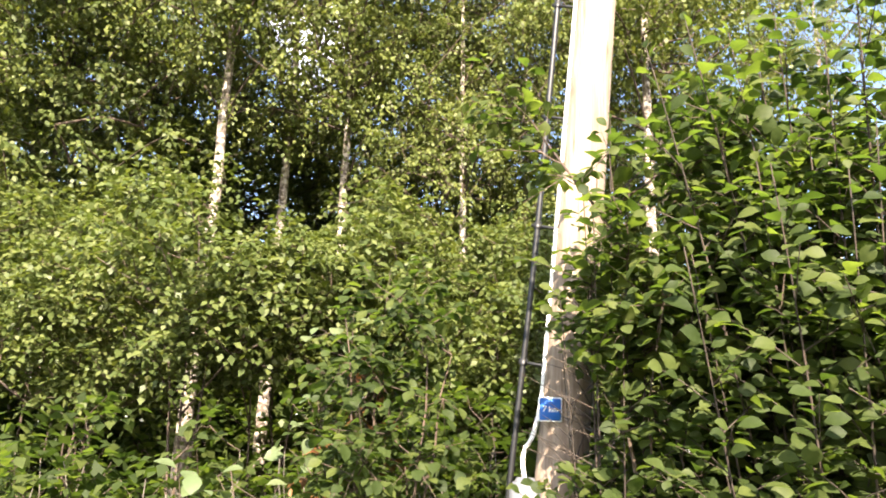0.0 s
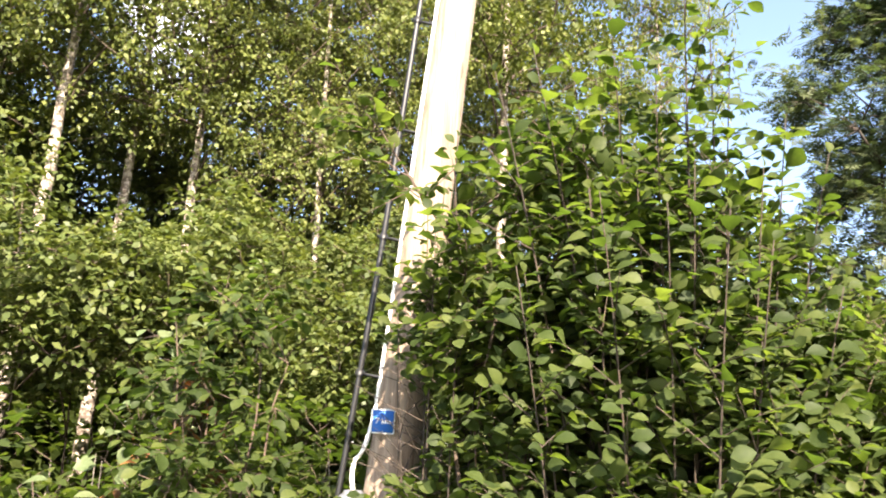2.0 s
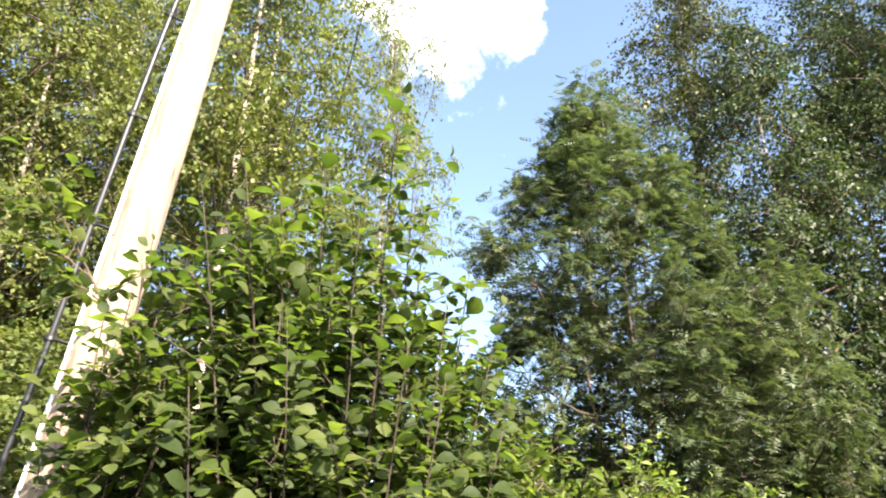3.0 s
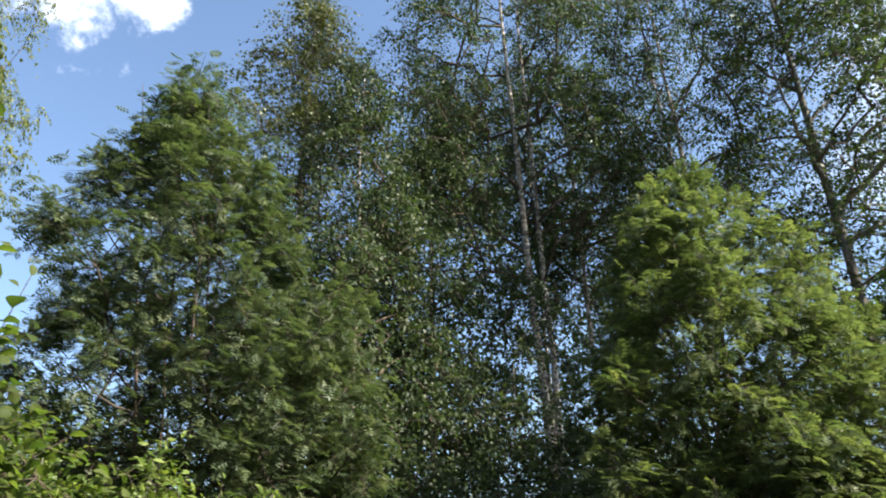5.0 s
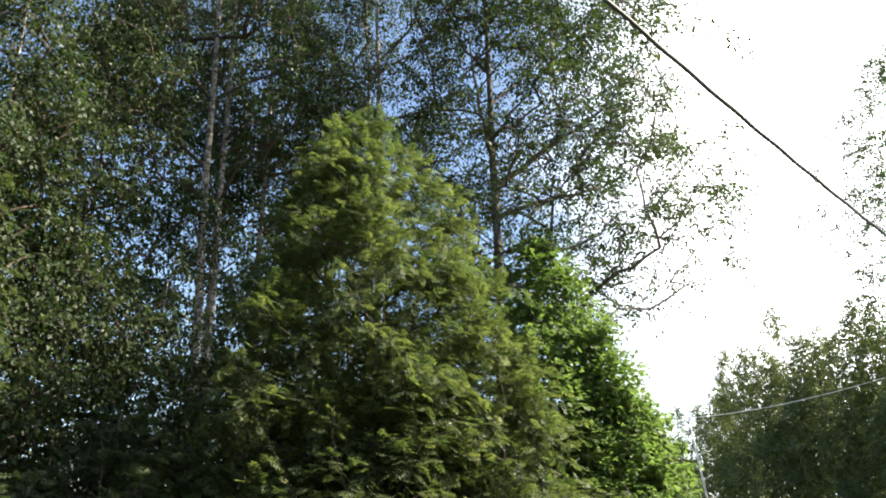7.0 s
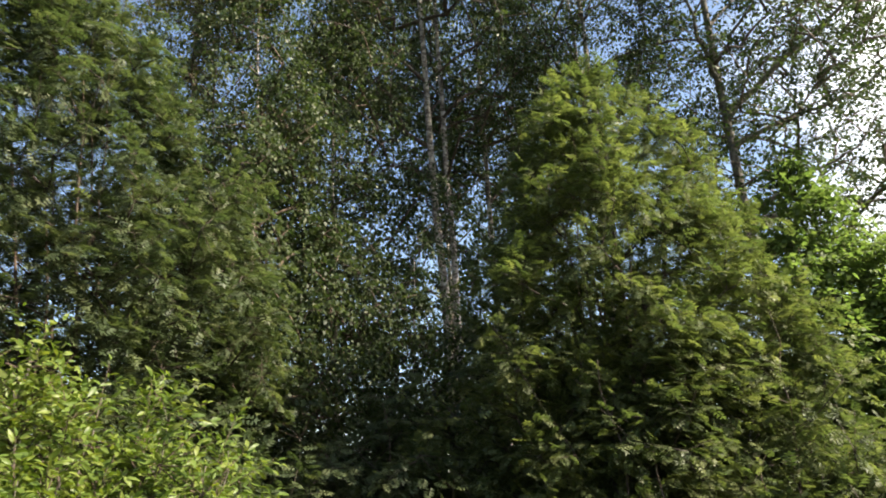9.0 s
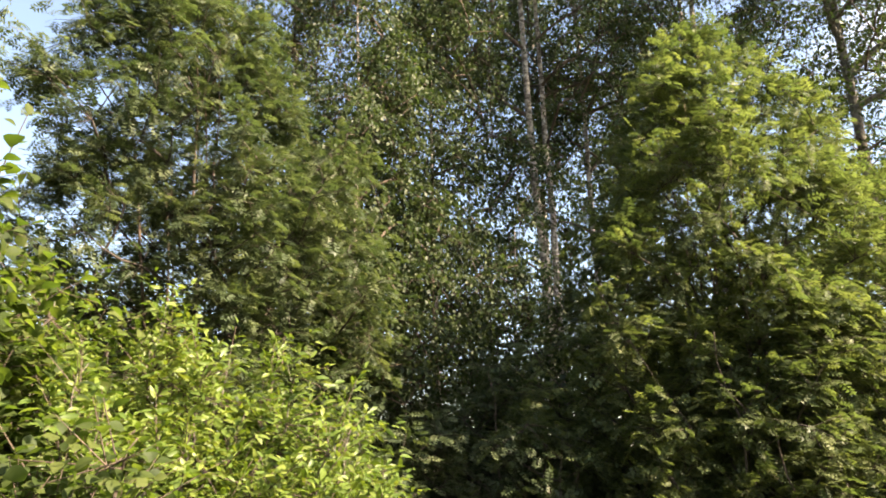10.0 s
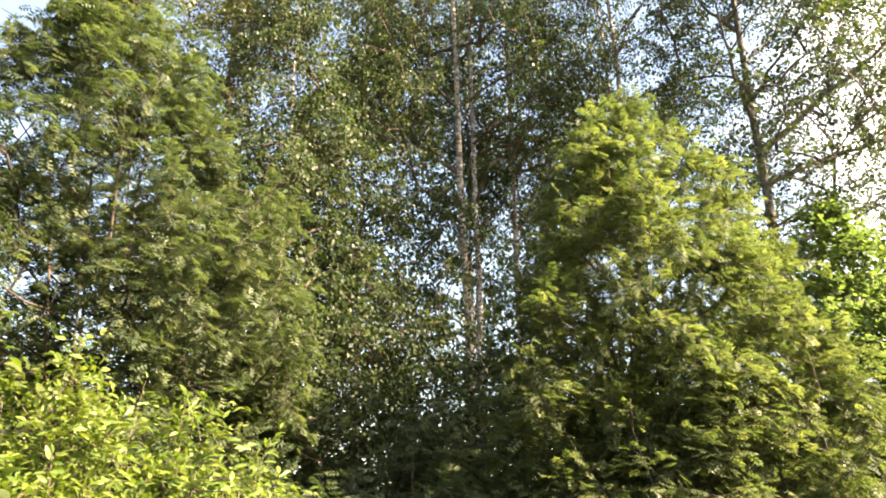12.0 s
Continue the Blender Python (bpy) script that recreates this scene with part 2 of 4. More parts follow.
# building blocks ------------------------------------------------------------
SUNWARD = np.array(compass(SUN_AZ, SUN_EL))


class Shell:
    """Collects faces as numpy chunks and makes one mesh of them."""

    def __init__(self):
        self.v, self.q, self.t, self.n = [], [], [], 0

    def add(self, verts, quads=(), tris=()):
        verts = np.asarray(verts, dtype=np.float64).reshape(-1, 3)
        if len(quads):
            self.q.append(np.asarray(quads, dtype=np.int64).reshape(-1, 4) + self.n)
        if len(tris):
            self.t.append(np.asarray(tris, dtype=np.int64).reshape(-1, 3) + self.n)
        self.v.append(verts)
        self.n += len(verts)

    def mesh(self, name, mat, smooth=True):
        me = bpy.data.meshes.new(name)
        v = np.concatenate(self.v) if self.v else np.zeros((0, 3))
        q = np.concatenate(self.q) if self.q else np.zeros((0, 4), dtype=np.int64)
        t = np.concatenate(self.t) if self.t else np.zeros((0, 3), dtype=np.int64)
        me.vertices.add(len(v))
        me.vertices.foreach_set("co", v.astype(np.float32).ravel())
        loops = np.concatenate([q.ravel(), t.ravel()]).astype(np.int32)
        me.loops.add(len(loops))
        me.loops.foreach_set("vertex_index", loops)
        starts = np.concatenate([np.arange(len(q)) * 4, len(q) * 4 + np.arange(len(t)) * 3]).astype(np.int32)
        me.polygons.add(len(starts))
        me.polygons.foreach_set("loop_start", starts)
        if smooth:
            me.polygons.foreach_set("use_smooth", np.ones(len(starts), dtype=bool))
        me.update(calc_edges=True)
        me.validate()
        me.materials.append(mat)
        return me


def put(name, me, parent=None, label="", m=None):
    ob = new(name, me)
    if parent is not None:
        ob.parent = parent
    if m is not None:
        ob.matrix_basis = m
    if label:
        ob["label"] = label
    return ob


def thing(name, label, category, group="", at=(0, 0, 0)):
    ob = new(name)
    ob.empty_display_size = 0.1
    ob.location = at
    return tagged(ob, label, category, group)


def tube(sh, pts, radii, sides=6):
    """A tapered round tube along a line of points."""
    pts = np.asarray(pts, dtype=float)
    n = len(pts)
    d = np.gradient(pts, axis=0)
    d /= np.linalg.norm(d, axis=1)[:, None] + 1e-9
    ref = np.where(np.abs(d[:, 2:3]) > 0.9, np.array([[1.0, 0, 0]]), np.array([[0, 0, 1.0]]))
    a = np.cross(d, ref)
    a /= np.linalg.norm(a, axis=1)[:, None] + 1e-9
    b = np.cross(d, a)
    ang = np.arange(sides) * TAU / sides
    ring = (np.cos(ang)[None, :, None] * a[:, None, :] + np.sin(ang)[None, :, None] * b[:, None, :])
    v = pts[:, None, :] + ring * np.asarray(radii, dtype=float)[:, None, None]
    i = np.arange(n - 1)[:, None] * sides
    j = np.arange(sides)[None, :]
    k = (j + 1) % sides
    q = np.stack([i + j, i + k, i + sides + k, i + sides + j], -1).reshape(-1, 4)
    cap = np.array([[(n - 1) * sides + s for s in (0, c, c + 1)] for c in range(1, sides - 1)])
    sh.add(v.reshape(-1, 3), q, cap)


def bezier(p0, p1, p2, n):
    t = np.linspace(0, 1, n)[:, None]
    return (1 - t) ** 2 * p0 + 2 * t * (1 - t) * p1 + t * t * p2


def outline_leaf(widths, length=1.0, fold=0.22, curl=0.18):
    """A leaf blade of unit length: midrib and two folded halves. Returns vertices, quads, triangles."""
    k = len(widths)
    xs = np.linspace(0, length, k + 2)
    rib = np.stack([xs, np.zeros(k + 2), -curl * (xs / length) ** 2 * length], 1)
    left = np.stack([xs[1:-1], np.array(widths), rib[1:-1, 2] + fold * np.array(widths)], 1)
    right = left * np.array([1, -1, 1])
    v = np.concatenate([rib, left, right])
    l0, r0 = k + 2, 2 * k + 2
    q = [[i + 1, i + 2, l0 + i + 1, l0 + i] for i in range(k - 1)] + [[i + 2, i + 1, r0 + i, r0 + i + 1] for i in range(k - 1)]
    t = [[0, 1, l0], [1, 0, r0], [k, k + 1, l0 + k - 1], [k + 1, k, r0 + k - 1]]
    return v, np.array(q).reshape(-1, 4), np.array(t)


def simple_leaf(w=0.34):
    v = np.array([[0, 0, 0], [0.45, w, 0.07], [1, 0, -0.12], [0.45, -w, 0.07]])
    return v, np.array([[0, 1, 2, 3]]), np.zeros((0, 3), dtype=int)


def feather_leaf(pairs=5):
    """Rowan leaf: narrow paired leaflets along one stalk and one at the tip, all joined at the stalk."""
    rib = [np.array([0.0, 0.0, 0.0])] + [np.array([x, 0, -0.14 * x * x]) for x in np.linspace(0.24, 0.8, pairs)]
    vs, qs, ts = list(rib), [], []
    for i in range(1, pairs + 1):
        size = 0.47 * (1 - 0.45 * abs((i - 1) / (pairs - 1) - 0.45))
        for s in (1, -1):
            d = np.array([0.38, s * 0.91, -0.12])
            p = np.array([0.15, -s * 0.065, 0.0]) * size / 0.47
            n = len(vs)
            vs += [rib[i] + d * size * 0.42 + p, rib[i] + d * size]
            ts.append([i, n, n + 1])
        n = len(vs)
        vs.append(0.5 * (rib[i - 1] + rib[i]) + np.array([0, 0.012, 0]))
        ts.append([i - 1, i, n])
    n = len(vs)
    vs += [rib[-1] + [0.16, 0.07, 0], rib[-1] + [0.34, 0, -0.07], rib[-1] + [0.16, -0.07, 0]]
    qs.append([pairs, n, n + 1, n + 2])
    return np.array(vs), np.array(qs), np.array(ts)


def strew(sh, shape, pos, fwd, nrm, size):
    """Adds one leaf of that shape at every place, pointing along fwd with its face towards nrm."""
    v, q, t = shape
    n = len(pos)
    if n == 0:
        return
    f = fwd / (np.linalg.norm(fwd, axis=1)[:, None] + 1e-9)
    y = np.cross(nrm, f)
    y /= np.linalg.norm(y, axis=1)[:, None] + 1e-9
    z = np.cross(f, y)
    basis = np.stack([f, y, z], 1)
    w = np.einsum("kc,ncd->nkd", v, basis) * size[:, None, None] + pos[:, None, :]
    off = np.arange(n)[:, None, None] * len(v)
    sh.add(w.reshape(-1, 3), (q[None] + off).reshape(-1, 4) if len(q) else (), (t[None] + off).reshape(-1, 3) if len(t) else ())


BIRCH_SHAPE, ROWAN_SHAPE = simple_leaf(0.36), feather_leaf(4)
BROAD_SHAPE = outline_leaf([0.19, 0.33, 0.385, 0.30], fold=0.28, curl=0.28)
WILLOW_SHAPE = outline_leaf([0.18, 0.16], fold=0.3, curl=0.25)
SHRUB_SHAPE = outline_leaf([0.28, 0.25], fold=0.25, curl=0.2)


def crown_points(rng, profile, count, axis, gap=0.42, freq=0.8, outer=0.6, lump=0.35, flat=(1.0, 1.0)):
    """Places of leaf clumps within an uneven crown. profile: rows of (height, radius); axis(z) gives the centre there."""
    zs, rs = np.array([p[0] for p in profile]), np.array([p[1] for p in profile])
    found, tries = [], 0
    seedv = Vector(rng.uniform(-50, 50, 3))
    while len(found) < count and tries < count * 40:
        tries += 1
        z = rng.uniform(zs[0], zs[-1])
        r = np.interp(z, zs, rs)
        if rng.uniform(0, rs.max()) > r:
            continue
        a = rng.uniform(0, TAU)
        edge = 1 + lump * 2 * noise.noise(Vector((math.cos(a) * 1.3, math.sin(a) * 1.3, z * 0.9)) + seedv)
        rr = r * edge * rng.uniform(0, 1) ** outer
        c = axis(z) + np.array([math.cos(a) * rr * flat[0], math.sin(a) * rr * flat[1], 0])
        if 0.5 + 0.5 * noise.noise(Vector(c) * freq + seedv * 2) < gap:
            continue
        found.append(c)
    return np.array(found)


def grow(rng, spec):
    """Grows one woody plant. Returns shells for trunk, limbs and leaves, and the leaves' frames."""
    stems = [np.asarray(s, dtype=float) for s in spec["stems"]]
    trunk, limbs, leaves = [], Shell(), Shell()
    nodes, node_parent, node_stem_r = [], [], []
    for s, r0 in zip(stems, spec["stem_r"]):
        n = spec.get("stem_n", 14)
        key = np.linspace(0, 1, len(s))
        tt = np.linspace(0, 1, n)
        pts = np.stack([np.interp(tt, key, s[:, i]) for i in range(3)], 1)
        for _ in range(2):
            pts[1:-1] = 0.5 * pts[1:-1] + 0.25 * (pts[:-2] + pts[2:])
        wob = rng.normal(0, spec.get("wob", 0.02), (n, 3))
        wob[0] = 0
        wob[:, 2] = 0
        pts = pts + wob
        rad = r0 * (1 - 0.88 * tt ** 0.9)
        rad[0] *= 1.25
        one = Shell()
        tube(one, pts, rad, spec.get("sides", 9))
        trunk.append(one)
        for p, r in zip(pts, rad):
            nodes.append(p), node_parent.append(-1), node_stem_r.append(r)
    n_stem = len(nodes)
    clumps = spec["clumps"]
    axis_xy = np.mean([s[:, :2].mean(0) for s in stems], axis=0)
    order = np.argsort(np.hypot(*(clumps[:, :2] - axis_xy).T) + 0.15 * clumps[:, 2])
    clumps = clumps[order]
    rise = spec.get("rise", 0.5)
    for c in clumps:
        P = np.array(nodes)
        d = c - P
        hor = np.hypot(d[:, 0], d[:, 1])
        dist = np.linalg.norm(d, axis=1)
        cost = dist + 0.9 * np.abs(d[:, 2] - rise * hor) + np.where(d[:, 2] < -0.1, 1.2 * -d[:, 2], 0)
        cost += 0.8 * np.maximum(0, np.abs(d[:, 2]) - 1.3 * hor)
        cost[:n_stem] -= 0.15
        cost[n_stem:] += np.where(np.hypot(P[n_stem:, 0] - axis_xy[0], P[n_stem:, 1] - axis_xy[1]) < spec.get("core", 0.0), 5.0, 0.0)
        i = int(np.argmin(cost))
        nodes.append(c), node_parent.append(i), node_stem_r.append(0)
    kids = np.ones(len(nodes))
    for i in range(len(nodes) - 1, n_stem - 1, -1):
        if node_parent[i] >= n_stem:
            kids[node_parent[i]] += kids[i]
    tw_r = spec.get("twig_r", 0.006)
    P = np.array(nodes)
    for i in range(n_stem, len(nodes)):
        p0, p2 = P[node_parent[i]], P[i]
        L = np.linalg.norm(p2 - p0)
        mid = 0.5 * (p0 + p2) + np.array([0, 0, spec.get("bow", -0.12) * L]) + rng.normal(0, 0.05 * L, 3)
        r1 = tw_r * kids[i] ** spec.get("pipe", 0.42)
        if node_parent[i] < n_stem:
            r1 = min(r1, 0.75 * node_stem_r[node_parent[i]] + 0.002)
        if r1 < spec.get("least", 0.0):
            continue
        n = 5 if r1 > 0.012 else 4
        tube(limbs, bezier(p0, mid, p2, n), np.linspace(r1 * 1.15, r1 * 0.8, n), 5 if r1 > 0.012 else 3)
    # twigs and leaves
    C = P[n_stem:]
    nt, L, per = spec["twigs"], spec["twig_len"], spec["per"]
    outd = C - np.array([*axis_xy, 0])
    outd[:, 2] = 0
    outd /= np.linalg.norm(outd, axis=1)[:, None] + 0.3
    base = np.repeat(C, nt, 0)
    dirn = np.repeat(outd, nt, 0) * spec.get("out", 0.5) + rng.normal(0, 0.6, (len(base), 3)) + np.array([0, 0, spec.get("lift", 0.1)])
    dirn /= np.linalg.norm(dirn, axis=1)[:, None]
    ln = L * rng.uniform(0.55, 1.25, len(base))
    droop = spec.get("droop", 0.3)
    end = base + dirn * ln[:, None] + np.array([0, 0, -1.0]) * (droop * ln)[:, None]
    ctrl = base + dirn * ln[:, None] * 0.6
    keep = spec.get("twig_tubes", 1.0)
    for k in range(len(base)):
        if keep >= 1 or rng.uniform() < keep:
            tube(limbs, [base[k], end[k]], [tw_r * 0.75, tw_r * 0.25], 3)
    t = np.tile(np.linspace(0.12, 1.0, per), (len(base), 1)) + rng.uniform(-0.06, 0.06, (len(base), per))
    t = t[..., None]
    b0, c0, e0 = base[:, None], ctrl[:, None], end[:, None]
    pos = ((1 - t) ** 2 * b0 + 2 * t * (1 - t) * c0 + t * t * e0).reshape(-1, 3)
    tang = (2 * (1 - t) * (c0 - b0) + 2 * t * (e0 - c0)).reshape(-1, 3)
    tang /= np.linalg.norm(tang, axis=1)[:, None] + 1e-9
    N = len(pos)
    side = np.cross(tang, np.array([0, 0, 1.0])) + rng.normal(0, 0.25, (N, 3))
    side /= np.linalg.norm(side, axis=1)[:, None] + 1e-9
    side *= np.where(np.arange(N) % 2 == 0, 1, -1)[:, None]
    fwd = tang * spec.get("along", 0.6) + side * 0.9 + np.array([0, 0, -1.0]) * spec.get("hang", 0.25) + rng.normal(0, 0.25, (N, 3))
    nrm = np.array([0, 0, 1.0]) + SUNWARD * spec.get("sunward", 0.6) + rng.normal(0, spec.get("tilt", 0.5), (N, 3))
    size = spec["size"] * rng.uniform(0.6, 1.25, N)
    gap = side * spec.get("petiole", 0.02)
    pos = pos + gap
    keep = np.ones(N, dtype=bool)
    for c, rad in spec.get("clear", ()):
        keep &= np.linalg.norm(pos - np.array(c), axis=1) > rad
    return trunk, limbs, leaves, (pos[keep], fwd[keep], nrm[keep], size[keep])


def woody(name, label, category, rng, spec, bark, limb_bark, leaf_mat, shape, group="", at=(0, 0, 0), loose=None):
    """One tree or shrub as a thing: trunk, limbs, crown; loose = (material, count, nearest_to) makes that many single leaves."""
    trunk, limbs, leaves, (pos, fwd, nrm, size) = grow(rng, spec)
    ob = thing(name, label, category, group, at)
    kind = "trunk" if spec.get("single", True) else "stem"
    for k, one in enumerate(trunk):
        put("limb" if k >= spec.get("limbs_from", 99) else kind, one.mesh(name + "_stem", bark), ob)
    tagged(put("branchwork", limbs.mesh(name + "_branchwork", limb_bark), ob), kind="stuff")
    if loose:
        mat, count, spot = loose
        d = np.linalg.norm(pos + np.array(at) - np.array(spot), axis=1)
        near = np.argsort(d)[:count]
        rest = np.ones(len(pos), dtype=bool)
        rest[near] = False
        one = Shell()
        one.add(*shape)
        me = one.mesh("leaf", mat)
        for i in near:
            f = Vector(fwd[i]).normalized()
            y = Vector(nrm[i]).cross(f).normalized()
            m = Matrix((f, y, f.cross(y))).transposed().to_4x4()
            put("leaf", me, ob, m=Matrix.Translation(Vector(pos[i])) @ m @ Matrix.Scale(float(size[i]), 4))
        strew(leaves, shape, pos[rest], fwd[rest], nrm[rest], size[rest])
        tagged(put("foliage", leaves.mesh(name + "_foliage", leaf_mat), ob), kind="stuff")
    else:
        strew(leaves, shape, pos, fwd, nrm, size)
        put("crown", leaves.mesh(name + "_crown", leaf_mat), ob)
    return ob


def straight(x, y, h, lean=(0, 0), bend=0.0, rng=None):
    """Axis of an upright stem that leans and bends a little."""
    b = (0, 0) if rng is None else rng.normal(0, bend, 2)

    def axis(z):
        t = z / h
        return np.array([x + lean[0] * t + b[0] * math.sin(t * 3), y + lean[1] * t + b[1] * math.sin(t * 3), z])
    return axis


# ground ---------------------------------------------------------------------
def ground_height(x, y):
    r = math.hypot(x, y)
    return 0.10 * noise.noise(Vector((x * 0.25, y * 0.25, 3.0))) * min(1.0, r / 3.0) - 0.05


def build_ground():
    sh = Shell()
    radii = [0.0] + list(np.geomspace(0.6, 3000, 60))
    seg = 72
    verts, quads, tris = [(0, 0, ground_height(0, 0))], [], []
    for r in radii[1:]:
        for s in range(seg):
            a = TAU * s / seg
            x, y = r * math.cos(a), r * math.sin(a)
            verts.append((x, y, ground_height(x, y) if r < 120 else -0.05))
    for s in range(seg):
        tris.append((0, 1 + s, 1 + (s + 1) % seg))
    for k in range(len(radii) - 2):
        o = 1 + k * seg
        for s in range(seg):
            n = (s + 1) % seg
            quads.append((o + s, o + seg + s, o + seg + n, o + n))
    sh.add(verts, quads, tris)
    tagged(put("ground", sh.mesh("ground", M_GROUND)), "dark forest soil with moss and grass", "ground", kind="structure")


build_ground()


# utility pole -----------------------------------------------------------------
POLE_BASE = np.array([-3.435, 1.522, -0.1])
POLE_DIR = np.array([0.105, 0.175, 2.43]) / np.linalg.norm([0.105, 0.175, 2.43])
POLE_LEN = 7.6
pole_eye = np.array([-0.29, -0.14, 0.0])
pole_out = pole_eye - np.array([-3.37, 1.63, 0])
pole_out[2] = 0
pole_out /= np.linalg.norm(pole_out)
pole_out -= POLE_DIR * (pole_out @ POLE_DIR)
pole_out /= np.linalg.norm(pole_out)
pole_left = np.cross(POLE_DIR, pole_out) * -1.0   # to the left as seen from the road


def on_pole(h, left=0.0, out=0.0):
    """A place at height h along the pole, moved aside and towards the road."""
    return POLE_BASE + POLE_DIR * (h + 0.1) + pole_left * left + pole_out * out


def pole_radius(h):
    return 0.1245 - 0.0052 * h


def block(sh, c, ax, ay, az, sx, sy, sz, ch=0.12):
    """A box with chamfered upright edges, along three axes."""
    hx, hy, hz = sx / 2, sy / 2, sz / 2
    k = min(hx, hy) * ch
    prof = [(hx - k, -hy), (hx, -hy + k), (hx, hy - k), (hx - k, hy), (-hx + k, hy), (-hx, hy - k), (-hx, -hy + k), (-hx + k, -hy)]
    v = []
    for z, s in ((-hz, 1.0), (hz - k, 1.0), (hz, 1.0 - 1.2 * k / max(hx, 0.001) * 0.6)):
        v += [c + ax * (x * s) + ay * (y * s) + az * z for x, y in prof]
    q = [(r * 8 + i, r * 8 + (i + 1) % 8, r * 8 + 8 + (i + 1) % 8, r * 8 + 8 + i) for r in range(2) for i in range(8)]
    top = [(16, 16 + i, 16 + i + 1) for i in range(1, 7)]
    bot = [(0, i + 1, i) for i in range(1, 7)]
    sh.add(v, q, top + bot)


def build_pole():
    rng = np.random.default_rng(5)
    ob = thing("utility_pole", "leaning weathered wooden utility pole with cable and conduit", "utility pole", at=tuple(POLE_BASE))
    inv = Matrix.Translation(-Vector(POLE_BASE))

    def part(name, sh, mat, label="", parent=ob, smooth=True):
        me = sh.mesh(name, mat, smooth)
        me.transform(inv)
        return put(name, me, parent, label)

    sh = Shell()
    hs = np.linspace(-0.1, POLE_LEN, 40)
    rings = []
    for h in hs:
        r = pole_radius(h)
        ring = []
        for k in range(28):
            a = TAU * k / 28
            d = Vector((math.cos(a) * 2.2, math.sin(a) * 2.2, h * 0.35))
            rr = r * (1 + 0.035 * noise.noise(d)) - 0.0035 * max(0, noise.noise(Vector((a * 6, h * 0.12, 7))))
            ring.append(on_pole(h) + pole_left * math.cos(a) * rr + pole_out * math.sin(a) * rr)
        rings += ring
    n = len(hs)
    q = [(i * 28 + j, i * 28 + (j + 1) % 28, (i + 1) * 28 + (j + 1) % 28, (i + 1) * 28 + j) for i in range(n - 1) for j in range(28)]
    cap = [((n - 1) * 28, (n - 1) * 28 + j, (n - 1) * 28 + j + 1) for j in range(1, 27)]
    sh.add(rings, q, cap)
    shaft = part("shaft", sh, M_POLE, "weathered grey-tan wood with drying cracks")

    # white conduit down the pole's edge, bowing out below the sign
    sh = Shell()
    line = [on_pole(h, pole_radius(h) * 0.97 + 0.004, 0.028) for h in np.linspace(5.6, 1.82, 26)]
    low = bezier(line[-1], on_pole(1.62, pole_radius(1.6) + 0.02, 0.04), on_pole(1.60, pole_radius(1.6) + 0.055, 0.06), 6)
    low2 = bezier(low[-1], on_pole(1.54, pole_radius(1.5) + 0.075, 0.07), on_pole(1.44, pole_radius(1.5) + 0.035, 0.08), 6)
    pts = np.array(line + list(low[1:]) + list(low2[1:]))
    tube(sh, pts, np.full(len(pts), 0.0105), 10)
    conduit = part("conduit", sh, M_WHITE_PVC, "white plastic conduit")
    for h in (2.02, 2.32, 2.62, 2.92, 3.2, 3.45, 3.72, 4.05, 4.4):
        sh = Shell()
        c = on_pole(h, pole_radius(h) * 0.97 + 0.004, 0.028)
        tube(sh, [c - POLE_DIR * 0.006, c + POLE_DIR * 0.006], [0.0135, 0.0135], 10)
        tube(sh, [c + pole_out * 0.012, c + pole_out * 0.012 - pole_left * 0.03], [0.005, 0.005], 5)
        part("conduit_clip", sh, M_STEEL, "", conduit)

    # black service cable on stand-off brackets
    sh = Shell()
    hs = np.linspace(6.6, 1.1, 60)
    pts = [on_pole(h, pole_radius(h) + 0.105 + 0.012 * math.sin(h * 1.7) - 0.02 * max(0, h - 3.2), -0.03) for h in hs]
    tube(sh, pts, np.full(len(pts), 0.0145), 10)
    cable = part("service_cable", sh, M_BLACK, "thick black service cable")
    for h in (1.98, 2.66, 3.25, 3.9, 4.6, 5.3):
        sh = Shell()
        a, b = on_pole(h, pole_radius(h) * 0.8, -0.03), on_pole(h + 0.01, pole_radius(h) + 0.125, -0.03)
        tube(sh, [a, b], [0.008, 0.008], 6)
        c = on_pole(h + 0.01, pole_radius(h) + 0.105 + 0.012 * math.sin(h * 1.7) - 0.02 * max(0, h - 3.2), -0.03)
        tube(sh, [c - POLE_DIR * 0.014, c + POLE_DIR * 0.014], [0.021, 0.021], 10)
        part("bracket", sh, M_BLACK, "black stand-off bracket")

    # blue sign
    sc = on_pole(1.775, 0.078, pole_radius(1.77) * 0.72)
    right = -pole_left
    right = right * math.cos(0.1) - pole_out * math.sin(0.1)
    face = np.cross(right, POLE_DIR) * 1.0
    if face @ pole_out < 0:
        face = -face
    upd = POLE_DIR * math.cos(0.07) - right * math.sin(0.07)
    rt = right * math.cos(0.07) + POLE_DIR * math.sin(0.07)
    w, h = 0.108, 0.108
    sc = sc + face * 0.046
    sh = Shell()
    block(sh, sc, rt, upd, face, w, h, 0.003, 0.1)
    sign = part("sign_plate", sh, M_SIGN_WHITE, "small square blue distance sign with white border", smooth=False)
    sh = Shell()
    block(sh, sc + face * 0.0025, rt, upd, face, w - 0.011, h - 0.011, 0.002, 0.08)
    part("sign_face", sh, M_SIGN_BLUE, "blue face", sign, smooth=False)
    cu = bpy.data.curves.new("sign_text", "FONT")
    cu.body, cu.size, cu.align_x, cu.align_y, cu.extrude = "7 km", 0.034, "CENTER", "CENTER", 0.0006
    cu.offset = 0.0008
    tx = new("sign_text", cu)
    dg = bpy.context.evaluated_depsgraph_get()
